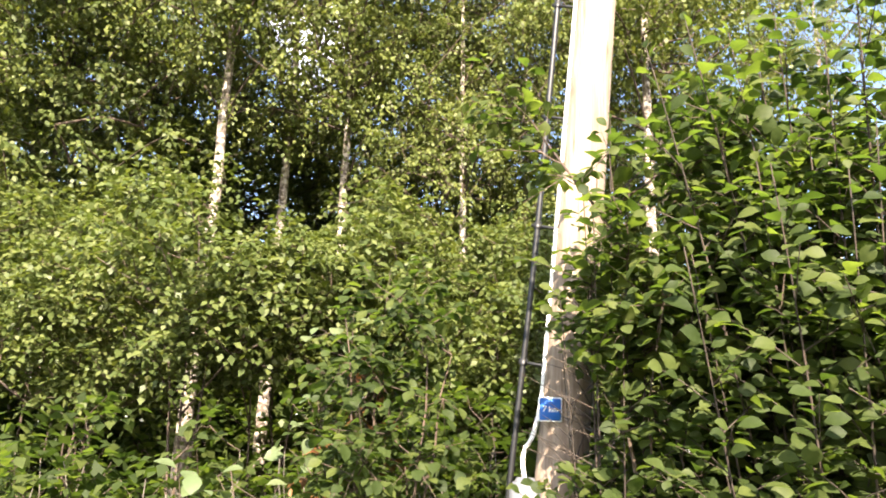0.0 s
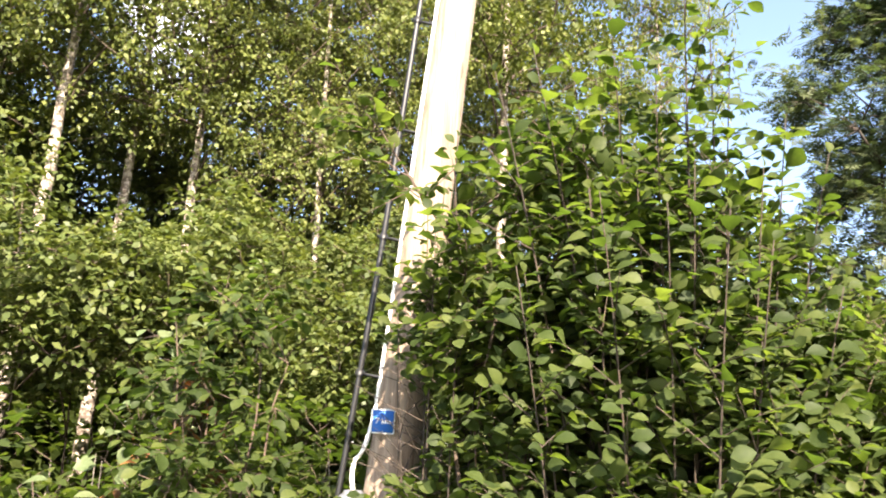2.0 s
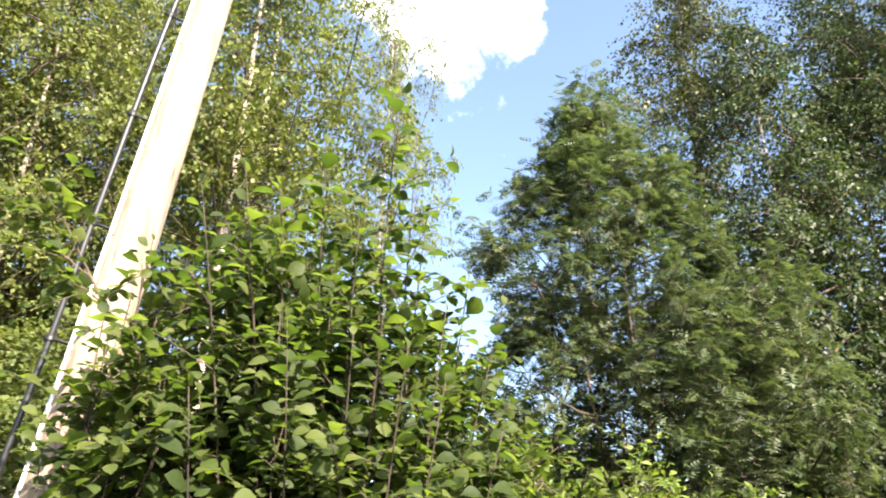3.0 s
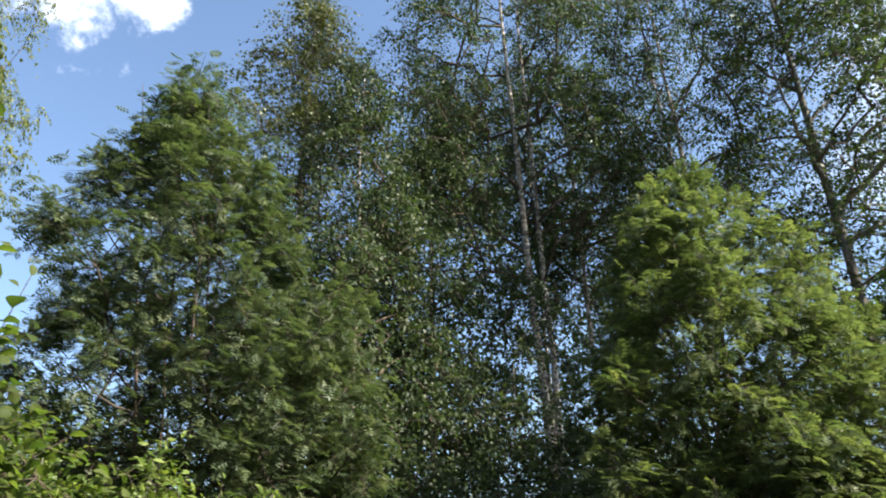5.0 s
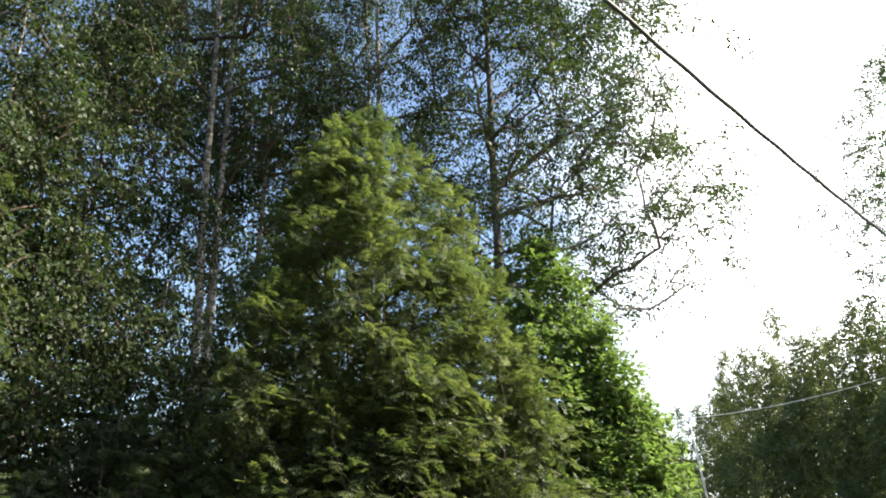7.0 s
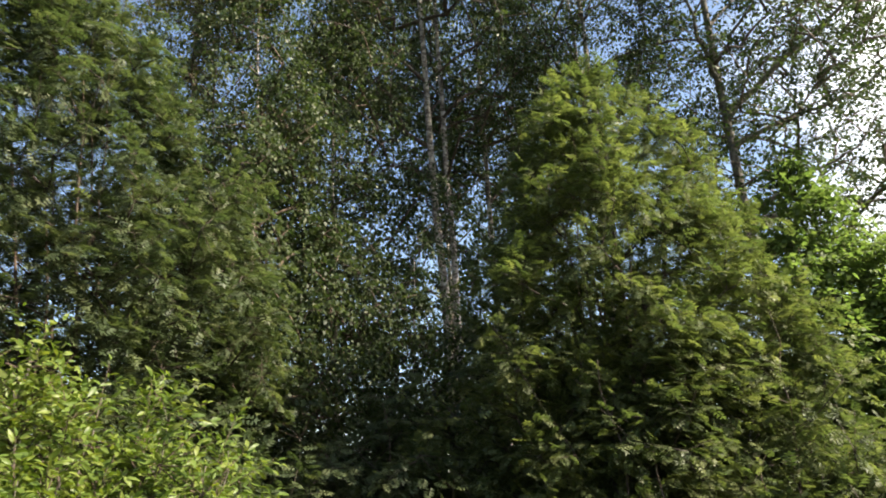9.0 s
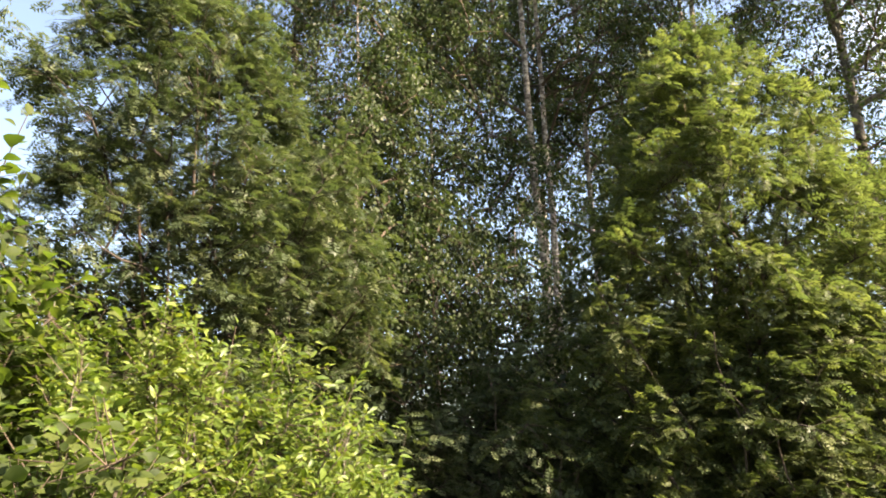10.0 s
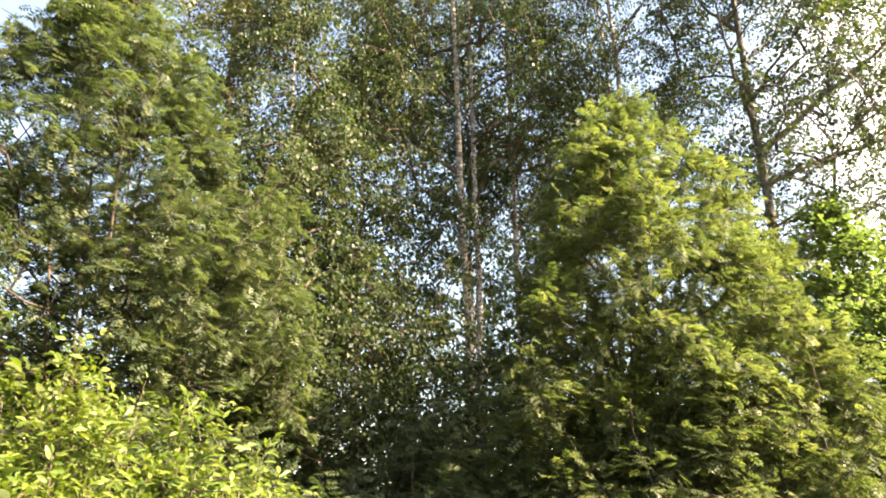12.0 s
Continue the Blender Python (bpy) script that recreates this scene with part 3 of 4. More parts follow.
    me = bpy.data.meshes.new_from_object(tx.evaluated_get(dg))
    bpy.data.objects.remove(tx)
    me.name = "sign_lettering"
    me.materials.clear()
    me.materials.append(M_SIGN_WHITE)
    basis = Matrix((Vector(rt), Vector(upd), Vector(face))).transposed().to_4x4()
    me.transform(Matrix.Translation(Vector(sc + face * 0.0042)) @ basis)
    me.transform(inv)
    put("lettering", me, sign, "white letters 7 km")
    for s in (1, -1):
        sh = Shell()
        c = sc + upd * 0.044 * s + face * 0.003
        tube(sh, [c, c + face * 0.003], [0.004, 0.003], 8)
        part("screw", sh, M_STEEL, "", sign)

    # grey cable cabinet against the foot of the pole
    sh = Shell()
    cb = on_pole(0.0, pole_radius(1) - 0.085, 0.15)
    cb[2] = 0.71
    zz = np.array([0, 0, 1.0])
    fx = pole_left.copy()
    fx[2] = 0
    fx /= np.linalg.norm(fx)
    fy = np.cross(zz, fx)
    block(sh, cb, fx, fy, zz, 0.135, 0.12, 1.5, 0.3)
    part("cable_guard", sh, M_GREY_BOX, "grey painted cable guard")
    sh = Shell()
    block(sh, cb + zz * 0.745, fx, fy, zz, 0.095, 0.08, 0.05, 0.4)
    part("guard_cap", sh, M_GREY_BOX)
    return ob


build_pole()


# overhead cable ---------------------------------------------------------------
def hang(sh, a, b, sag, r, n=40, twist=0.0):
    a, b = np.array(a, float), np.array(b, float)
    t = np.linspace(0, 1, n)
    p = a + (b - a) * t[:, None]
    p[:, 2] -= 4 * sag * t * (1 - t)
    if twist:
        p[:, 0] += twist * np.sin(t * n * 1.3)
        p[:, 2] += twist * np.cos(t * n * 1.3)
    tube(sh, p, np.full(n, r), 8)


def span(az0, el0, d0, az1, el1, d1, k0, k1):
    """A line through two directions at two distances, drawn on beyond both."""
    e = np.array([0.11, -0.015, 1.56])
    a = e + np.array(compass(az0, el0)) * d0
    b = e + np.array(compass(az1, el1)) * d1
    return a + (b - a) * k0, a + (b - a) * k1


sh = Shell()
cab_a = on_pole(7.1, 0.0, 0.0)
cab_far = np.array([0.11, -0.015, 1.56]) + np.array(compass(67.0, 8.0)) * 40.0
hang(sh, cab_a, cab_far, 2.2, 0.021, 220, 0.007)
tagged(put("overhead_cable", sh.mesh("overhead_cable", M_BLACK)), "thick twisted black overhead cable spanning above", "cable")


# trees -------------------------------------------------------------------------
def birch_spec(rng, x, y, h, low, width, count, lean=(0, 0), r0=0.085, bend=0.12, leaf=0.051, twigs=6, per=12, gap=0.38, twig_tubes=0.15, outer=0.6, flat=(1.0, 1.0), stems=1, freq=0.8, sunward=0.6):
    ax = straight(x, y, h, lean, bend, rng)
    lines, radii = [np.array([ax(z) for z in np.linspace(-0.1, h, 9)])], [r0]
    for s in range(1, stems):
        off = rng.uniform(-0.35, 0.35, 2)
        lines.append(np.array([ax(z) + np.array([off[0] * (0.4 + z / h), off[1] * (0.4 + z / h), 0]) for z in np.linspace(-0.1, h * 0.93, 9)]))
        radii.append(r0 * 0.85)
    prof = [(low, width * 0.45), (low + (h - low) * 0.2, width * 0.9), (low + (h - low) * 0.45, width), (low + (h - low) * 0.75, width * 0.72), (h, width * 0.16)]
    return dict(stems=lines, stem_r=radii, wob=0.012, clumps=crown_points(rng, prof, count, ax, gap=gap, freq=freq, outer=outer, flat=flat), rise=0.75, bow=0.06,
                twigs=twigs, twig_len=0.46, per=per, droop=0.7, lift=0.25, hang=0.75, along=0.4, tilt=0.8, sunward=sunward, size=leaf, petiole=0.018, twig_r=0.0055, twig_tubes=twig_tubes)


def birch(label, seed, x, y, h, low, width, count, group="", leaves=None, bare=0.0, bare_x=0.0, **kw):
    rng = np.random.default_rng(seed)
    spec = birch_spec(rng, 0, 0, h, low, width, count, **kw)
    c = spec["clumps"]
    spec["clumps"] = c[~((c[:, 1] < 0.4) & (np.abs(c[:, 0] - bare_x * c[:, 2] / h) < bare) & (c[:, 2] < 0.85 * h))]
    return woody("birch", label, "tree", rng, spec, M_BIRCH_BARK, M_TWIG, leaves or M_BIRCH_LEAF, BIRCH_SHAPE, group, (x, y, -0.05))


def rowan(label, seed, x, y, prof, count, stems, leaf=0.118, lean=(0, 0), mat=None, gap=0.40):
    rng = np.random.default_rng(seed)
    h = prof[-1][0]
    ax = straight(0, 0, h, lean, 0.05, rng)
    lines, radii = [], []
    for s in range(stems):
        a = TAU * s / stems + rng.uniform(-0.4, 0.4)
        f = rng.uniform(0.15, 0.5)
        lines.append(np.array([ax(z) + np.array([math.cos(a), math.sin(a), 0]) * f * (0.15 + max(0.0, z / h) ** 0.8) + np.array([0, 0, 0]) for z in np.linspace(-0.1, h * rng.uniform(0.78, 0.97), 8)]))
        radii.append(rng.uniform(0.017, 0.027))
    spec = dict(stems=lines, stem_r=radii, single=False, wob=0.015, clumps=crown_points(rng, prof, count, ax, gap=gap, outer=0.42, freq=2.1, lump=0.24), rise=0.9, bow=-0.1,
                twigs=6, twig_len=0.27, per=8, droop=0.15, lift=0.25, hang=0.22, along=0.7, tilt=0.46, sunward=0.8, size=leaf, petiole=0.01, twig_r=0.005, twig_tubes=0.6)
    return woody("rowan", label, "tree", rng, spec, M_TWIG, M_DARK_TWIG, mat or M_ROWAN_LEAF, ROWAN_SHAPE, at=(x, y, -0.05))


def shrub(name, label, seed, x, y, prof, count, stems, mat, shape, leaf=0.07, loose=None, spread=0.6, group="", twigs=5, twig_len=0.3, per=7, gap=0.34,
          tilt=0.45, hang=0.2, droop=0.2, lift=0.4, flat=(1.0, 1.0), shoots=(), rise=0.9, petiole=0.012, outer=0.45, twig_tubes=1.0, bark=None, lean=(0, 0), clear=(), sunward=0.6, freq=1.3):
    rng = np.random.default_rng(seed)
    h = prof[-1][0]
    ax = straight(0, 0, h, lean)
    lines, radii = [], []
    for s in range(stems):
        a = TAU * s / stems + rng.uniform(-0.5, 0.5)
        f = rng.uniform(0.3, 1.0) * spread
        lines.append(np.array([ax(z) + np.array([math.cos(a) * flat[0], math.sin(a) * flat[1], 0]) * f * (0.1 + (z / h)) for z in np.linspace(-0.1, h * rng.uniform(0.6, 0.92), 7)]))
        radii.append(rng.uniform(0.012, 0.022) * (0.6 + h * 0.2))
    extra = []
    for top, foot in shoots:
        top, foot = np.array(top) - [x, y, 0], np.array(foot) - [x, y, 0]
        lines.append(np.array([foot + (top - foot) * k + np.array([0, 0, 0.06 * math.sin(3.1 * k)]) for k in np.linspace(0, 1, 7)]))
        radii.append(0.012)
        extra += [foot + (top - foot) * k + rng.normal(0, 0.02, 3) for k in (0.55, 0.68, 0.8, 0.92)]
    cl = crown_points(rng, prof, count, ax, gap=gap, outer=outer, freq=freq, lump=0.35, flat=flat)
    if extra:
        cl = np.concatenate([cl, np.array(extra)])
    spec = dict(stems=lines, stem_r=radii, single=False, wob=0.015, sides=7, stem_n=10, clumps=cl, rise=rise, bow=-0.08, twigs=twigs, twig_len=twig_len, per=per, droop=droop,
                lift=lift, hang=hang, along=0.55, tilt=tilt, size=leaf, petiole=petiole, twig_r=0.0035, twig_tubes=twig_tubes, sunward=sunward,
                clear=[((c[0] - x, c[1] - y, c[2] + 0.05), q) for c, q in clear])
    return woody(name, label, "shrub", rng, spec, bark or M_GREY_BARK, M_TWIG, mat, shape, group, (x, y, -0.05), loose)


# the broad-leaved bush beside the pole; the sign is kept free of leaves
SIGN_CLEAR = [((-3.36 + 0.27 * k, 1.55 - 0.14 * k, 1.77 - 0.01 * k), 0.25) for k in range(7)]
shrub("goat_willow", "broad-leaved goat willow thicket behind the tall bush", 11, -2.5, 2.6,
      [(0.3, 0.6), (1.2, 0.85), (2.0, 0.8), (2.6, 0.6), (3.1, 0.2)], 300, 6, M_BROAD_LEAF, BROAD_SHAPE, sunward=0.38, leaf=0.064,
      spread=0.5, twig_len=0.25, per=8, twigs=5, tilt=0.42, gap=0.34, outer=0.5, freq=3.0, lift=0.5, bark=M_TWIG, twig_tubes=0.5)


def shoot_bush(label, seed, x, y, leaders, leaf, single=0, spot=(0, 0, 0)):
    """A bush of upright leading shoots; each bears side twigs below and single leaves round its tip. leaders: rows of foot and tip."""
    rng = np.random.default_rng(seed)
    ob = thing("goat_willow", label, "shrub", at=(x, y, -0.05))
    org = np.array([x, y, -0.05])
    twigs, leaves = Shell(), Shell()
    pos, fwd, nrm, size = [], [], [], []

    def leaf_at(p, d, big):
        pos.append(p), fwd.append(d), size.append(leaf * big * rng.uniform(0.7, 1.2))
        nrm.append(np.array([0, 0, 0.5]) + SUNWARD * 0.75 + rng.normal(0, 0.5, 3))

    for foot, tip in leaders:
        foot, tip = np.array(foot, float) - org, np.array(tip, float) - org
        span_len = np.linalg.norm(tip - foot)
        mid = foot * 0.45 + tip * 0.55 + (foot - tip) * np.array([0.25, 0.25, 0]) + rng.normal(0, 0.03, 3)
        pts = bezier(foot, mid, tip, 14)
        stem = Shell()
        thick = 0.004 + 0.0016 * span_len
        tube(stem, pts, np.linspace(thick, 0.002, 14), 5)
        put("stem", stem.mesh("goat_willow_stem", M_DARK_TWIG), ob)
        ang, run = rng.uniform(0, TAU), max(0.5, 0.42 * span_len)
        while run < span_len:
            k = run / span_len
            left = span_len - run
            p = (1 - k) ** 2 * foot + 2 * k * (1 - k) * mid + k * k * tip
            ang += 2.4 + rng.uniform(-0.35, 0.35)
            rad = np.array([math.cos(ang), math.sin(ang), 0])
            d = rad * 0.8 + np.array([0, 0, rng.uniform(0.3, 0.75)])
            d /= np.linalg.norm(d)
            if left < 0.42:
                leaf_at(p + d * 0.018, rad + np.array([0, 0, rng.uniform(0.15, 0.8)]), 0.75 + 0.6 * min(1.0, left / 0.2))
                run += 0.032 + 0.03 * rng.uniform()
                continue
            ln = min(0.40, 0.12 + 0.28 * left) * rng.uniform(0.6, 1.2)
            end = p + d * ln + np.array([0, 0, -0.12 * ln])
            tube(twigs, bezier(p, p + d * ln * 0.6, end, 3), [0.003, 0.0022, 0.001], 3)
            count = max(2, int(ln / 0.031))
            side = np.cross(d, np.array([0, 0, 1.0]))
            for n in range(count):
                f = (n + 0.8) / count
                sg = 1 if n % 2 else -1
                leaf_at(p + d * ln * f + np.array([0, 0, -0.12 * ln * f * f]) + side * sg * 0.012, d * 0.55 + side * sg * 0.8 + rng.normal(0, 0.22, 3) + np.array([0, 0, -0.1]), 0.95)
            run += rng.uniform(0.055, 0.095)
        leaf_at(tip, tip - mid + rng.normal(0, 0.2, 3), 0.7)
    pos, fwd, nrm, size = (np.array(a) for a in (pos, fwd, nrm, size))
    keep = np.ones(len(pos), dtype=bool)
    for c, q in SIGN_CLEAR:
        keep &= np.linalg.norm(pos + org - np.array(c), axis=1) > q
    pos, fwd, nrm, size = pos[keep], fwd[keep], nrm[keep], size[keep]
    near = np.argsort(np.linalg.norm(pos + org - np.array(spot), axis=1))[:single]
    rest = np.ones(len(pos), dtype=bool)
    rest[near] = False
    one = Shell()
    one.add(*BROAD_SHAPE)
    me = one.mesh("leaf", M_BROAD_PIECE)
    for i in near:
        f = Vector(fwd[i]).normalized()
        across = Vector(nrm[i]).cross(f).normalized()
        m = Matrix((f, across, f.cross(across))).transposed().to_4x4()
        put("leaf", me, ob, m=Matrix.Translation(Vector(pos[i])) @ m @ Matrix.Scale(float(size[i]), 4))
    strew(leaves, BROAD_SHAPE, pos[rest], fwd[rest], nrm[rest], size[rest])
    tagged(put("foliage", leaves.mesh("goat_willow_foliage", M_BROAD_LEAF), ob), kind="stuff")
    tagged(put("branchwork", twigs.mesh("goat_willow_twigs", M_DARK_TWIG), ob), kind="stuff")
    return ob


def leaders_round(rng, cx, cy, count, foot_r, top_r, low_h, high_h):
    """Feet round a root stock and tips spread wider above them, lower towards the rim."""
    rows = []
    for k in range(count):
        a, u = TAU * k * 0.618, math.sqrt((k + 0.5) / count)
        h = high_h + (low_h - high_h) * u + rng.uniform(-0.2, 0.2)
        rows.append(((cx + math.cos(a) * foot_r * u, cy + math.sin(a) * foot_r * u, -0.1), (cx + math.cos(a) * top_r * u, cy + math.sin(a) * top_r * u, h)))
    return rows


rng_bush = np.random.default_rng(17)
TALL = [(-2.41, 1.45, 3.1), (-2.38, 1.62, 3.25), (-2.24, 1.7, 3.14), (-2.22, 1.9, 3.46), (-2.06, 1.98, 3.2), (-1.93, 2.03, 3.78), (-1.98, 2.24, 3.62), (-1.92, 2.26, 3.2), (-1.82, 2.46, 3.0), (-1.76, 2.64, 2.86), (-2.6, 2.2, 3.4), (-2.75, 1.95, 3.2)]
tall_rows = [((-2.3 + 0.35 * (tx + 2.2) + 0.05, 2.2 + 0.35 * (ty - 2.0), -0.1), (tx, ty, tz)) for tx, ty, tz in TALL]
shoot_bush("tall broad-leaved goat willow bush beside the wooden pole", 201, -2.25, 2.2, tall_rows + leaders_round(rng_bush, -2.3, 2.15, 34, 0.35, 0.8, 2.2, 3.05), 0.068, 300, (-1.8, 1.7, 2.6))
shoot_bush("lower goat willow bush before the tall one", 202, -2.2, 1.98, leaders_round(rng_bush, -2.2, 1.98, 16, 0.25, 0.6, 1.2, 1.95), 0.05)
shoot_bush("slim goat willow shoots shading the pole foot", 203, -2.8, 1.5, leaders_round(rng_bush, -2.78, 1.5, 10, 0.1, 0.24, 2.2, 3.05), 0.064)
shrub("goat_willow", "slender goat willow leaning across the wooden pole", 12, -2.66, 1.98,
      [(0.3, 0.4), (1.0, 0.45), (1.9, 0.4), (2.6, 0.33), (3.1, 0.12)], 140, 5, M_BROAD_LEAF, BROAD_SHAPE, sunward=0.38, leaf=0.066, clear=SIGN_CLEAR, bark=M_TWIG, spread=0.3, twig_len=0.24, per=7, tilt=0.45, shoots=[((-3.02, 1.12, 3.2), (-2.85, 1.75, 2.3))])
shrub("goat_willow", "low broad-leaved goat willow behind the pole foot", 14, -3.95, 1.05,
      [(0.2, 0.45), (0.8, 0.6), (1.6, 0.5), (2.5, 0.2)], 100, 5, M_BROAD_LEAF, BROAD_SHAPE, sunward=0.38, leaf=0.068, bark=M_TWIG, spread=0.4, twig_len=0.26, per=7, tilt=0.45)
shrub("goat_willow", "low goat willow shoots at the pole foot", 15, -2.72, 1.5,
      [(0.2, 0.25), (0.6, 0.3), (1.0, 0.28), (1.3, 0.12)], 50, 4, M_BROAD_LEAF, BROAD_SHAPE, sunward=0.38, leaf=0.066, clear=SIGN_CLEAR, spread=0.25, twig_len=0.2, per=6, tilt=0.45)

shrub("goat_willow", "lower goat willow beside sunlit willows", 16, -2.0, 2.8,
      [(0.3, 0.4), (1.0, 0.5), (1.8, 0.45), (2.45, 0.2)], 130, 5, M_BROAD_LEAF, BROAD_SHAPE, sunward=0.38, leaf=0.06, spread=0.35, twig_len=0.24, per=7, tilt=0.45, bark=M_TWIG)

shrub("goat_willow", "low goat willow beside the open road", 17, -1.12, 2.02,
      [(0.2, 0.3), (0.8, 0.36), (1.2, 0.3), (1.58, 0.12)], 100, 5, M_BROAD_LEAF, BROAD_SHAPE, sunward=0.38, leaf=0.042, spread=0.3, twig_len=0.22, per=7, tilt=0.45, bark=M_TWIG, shoots=[((-0.95, 2.0, 1.68), (-1.08, 2.02, 1.2))])

shrub("goat_willow", "thin goat willow stem with leaf sprays before the pole", 18, -2.62, 1.52,
      [(1.95, 0.1), (2.2, 0.2), (2.6, 0.24), (2.95, 0.1)], 22, 2, M_BROAD_LEAF, BROAD_SHAPE, sunward=0.38, leaf=0.066, spread=0.1, twig_len=0.2, per=6, tilt=0.45, bark=M_TWIG, clear=SIGN_CLEAR)

# sunlit narrow-leaved willows
WILLOWS = [(-1.5, 3.3, 2.1, 0.72, 320), (-0.98, 3.4, 1.85, 0.6, 260), (-2.1, 3.45, 2.2, 0.6, 200), (-0.6, 3.25, 1.35, 0.42, 130), (-1.55, 2.75, 1.75, 0.5, 170)]
for i, (x, y, h, r, c) in enumerate(WILLOWS):
    shrub("willow", "sunlit yellow-green willow bush with narrow leaves", 21 + i, x, y, [(0.2, r * 0.8), (h * 0.4, r), (h * 0.75, r * 0.85), (h, r * 0.35)], c, 6,
          M_WILLOW_LEAF, WILLOW_SHAPE, 0.047, loose=(M_WILLOW_PIECE, 260, (x * 0.8, y * 0.85, h)) if i < 2 else None, spread=r * 0.6, twigs=6, twig_len=0.25, per=10, tilt=0.75, lift=0.85, hang=0.0, gap=0.43, freq=2.6,
          group="roadside willows", twig_tubes=0.5,
          shoots=[((x + 0.1, y - 0.1, h + 0.18), (x, y, h * 0.6)), ((x - 0.3, y, h + 0.1), (x - 0.2, y, h * 0.6)), ((x + 0.35, y, h - 0.02), (x + 0.2, y, h * 0.5)), ((x - 0.05, y + 0.2, h + 0.26), (x, y, h * 0.7)), ((x + 0.5 * r, y - 0.3, h * 0.95), (x + 0.2, y - 0.1, h * 0.6))])

# rowans
rowan("tall multi-stemmed rowan with feathered green leaves", 31, -2.1, 5.75, [(0.6, 1.0), (1.6, 1.35), (3.0, 1.4), (4.3, 1.1), (5.3, 0.68), (5.9, 0.38), (6.4, 0.08)], 600, 6, lean=(-0.42, -0.1))
rowan("rounded rowan with sunlit yellow-green crown", 32, 2.0, 6.25, [(0.4, 1.0), (1.4, 1.4), (2.5, 1.45), (3.4, 1.22), (4.2, 0.92), (4.85, 0.52), (5.3, 0.12)], 600, 6, mat=M_ROWAN_SUN, gap=0.39)
rowan("low rowan bush with spreading leaf sprays", 33, 2.95, 5.5, [(0.2, 0.7), (1.0, 0.85), (1.9, 0.75), (2.9, 0.25)], 200, 4, mat=M_ROWAN_SUN)
rowan("small shaded rowan among tree trunks", 34, 0.15, 6.6, [(0.3, 0.6), (1.0, 0.75), (1.8, 0.55), (2.5, 0.15)], 80, 3, leaf=0.11)
rowan("small rowan sapling at the wood edge", 35, -0.45, 5.9, [(0.3, 0.35), (1.0, 0.45), (1.5, 0.35), (1.9, 0.1)], 36, 2, leaf=0.11)
rowan("thin pale-leaved rowan sapling standing in sun", 36, 0.27, 5.6, [(0.2, 0.18), (0.8, 0.24), (1.4, 0.2), (1.95, 0.06)], 26, 1, leaf=0.11)

for i, (x, y, h, r, c) in enumerate([(1.5, 4.75, 1.25, 0.32, 26), (2.15, 4.9, 1.9, 0.45, 60), (2.75, 4.65, 2.1, 0.5, 74), (3.35, 4.5, 2.0, 0.5, 64), (1.0, 5.2, 1.5, 0.38, 34), (1.45, 5.45, 2.4, 0.6, 95), (0.7, 5.75, 1.8, 0.45, 45), (1.9, 5.2, 2.6, 0.55, 90), (3.75, 4.9, 1.9, 0.5, 50)]):
    rowan("young rowan in sun before the wood edge", 301 + i, x, y, [(0.15, r * 0.7), (h * 0.5, r), (h * 0.8, r * 0.7), (h, r * 0.2)], c, 2, leaf=0.108, mat=M_ROWAN_SUN)

# birches of the middle
birch("slender birch with sunlit golden-green top against sky", 41, -2.35, 9.75, 11.4, 3.8, 1.55, 800, r0=0.08, flat=(0.95, 1), gap=0.45, freq=1.15, leaves=M_GOLD_LEAF)
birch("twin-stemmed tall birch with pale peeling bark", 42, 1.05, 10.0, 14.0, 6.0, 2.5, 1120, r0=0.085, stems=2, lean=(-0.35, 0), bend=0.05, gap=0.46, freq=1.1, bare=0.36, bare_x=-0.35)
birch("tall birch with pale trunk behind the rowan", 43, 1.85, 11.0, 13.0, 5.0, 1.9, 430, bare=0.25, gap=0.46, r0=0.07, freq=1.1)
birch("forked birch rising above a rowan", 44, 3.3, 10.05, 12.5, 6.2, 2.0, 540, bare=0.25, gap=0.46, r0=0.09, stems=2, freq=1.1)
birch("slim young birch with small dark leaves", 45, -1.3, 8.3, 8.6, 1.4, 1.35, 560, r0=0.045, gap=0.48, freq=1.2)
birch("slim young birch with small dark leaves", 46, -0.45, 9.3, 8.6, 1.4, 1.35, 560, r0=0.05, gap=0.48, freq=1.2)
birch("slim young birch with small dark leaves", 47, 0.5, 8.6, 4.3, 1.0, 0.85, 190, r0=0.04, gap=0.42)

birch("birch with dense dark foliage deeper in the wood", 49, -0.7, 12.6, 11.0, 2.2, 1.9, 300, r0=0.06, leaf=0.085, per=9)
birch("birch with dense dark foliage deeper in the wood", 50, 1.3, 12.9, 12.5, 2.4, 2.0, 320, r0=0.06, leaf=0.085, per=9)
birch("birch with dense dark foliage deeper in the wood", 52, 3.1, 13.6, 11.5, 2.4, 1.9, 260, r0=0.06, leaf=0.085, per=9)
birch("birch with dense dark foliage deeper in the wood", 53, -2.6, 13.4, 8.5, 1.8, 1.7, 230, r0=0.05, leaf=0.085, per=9)

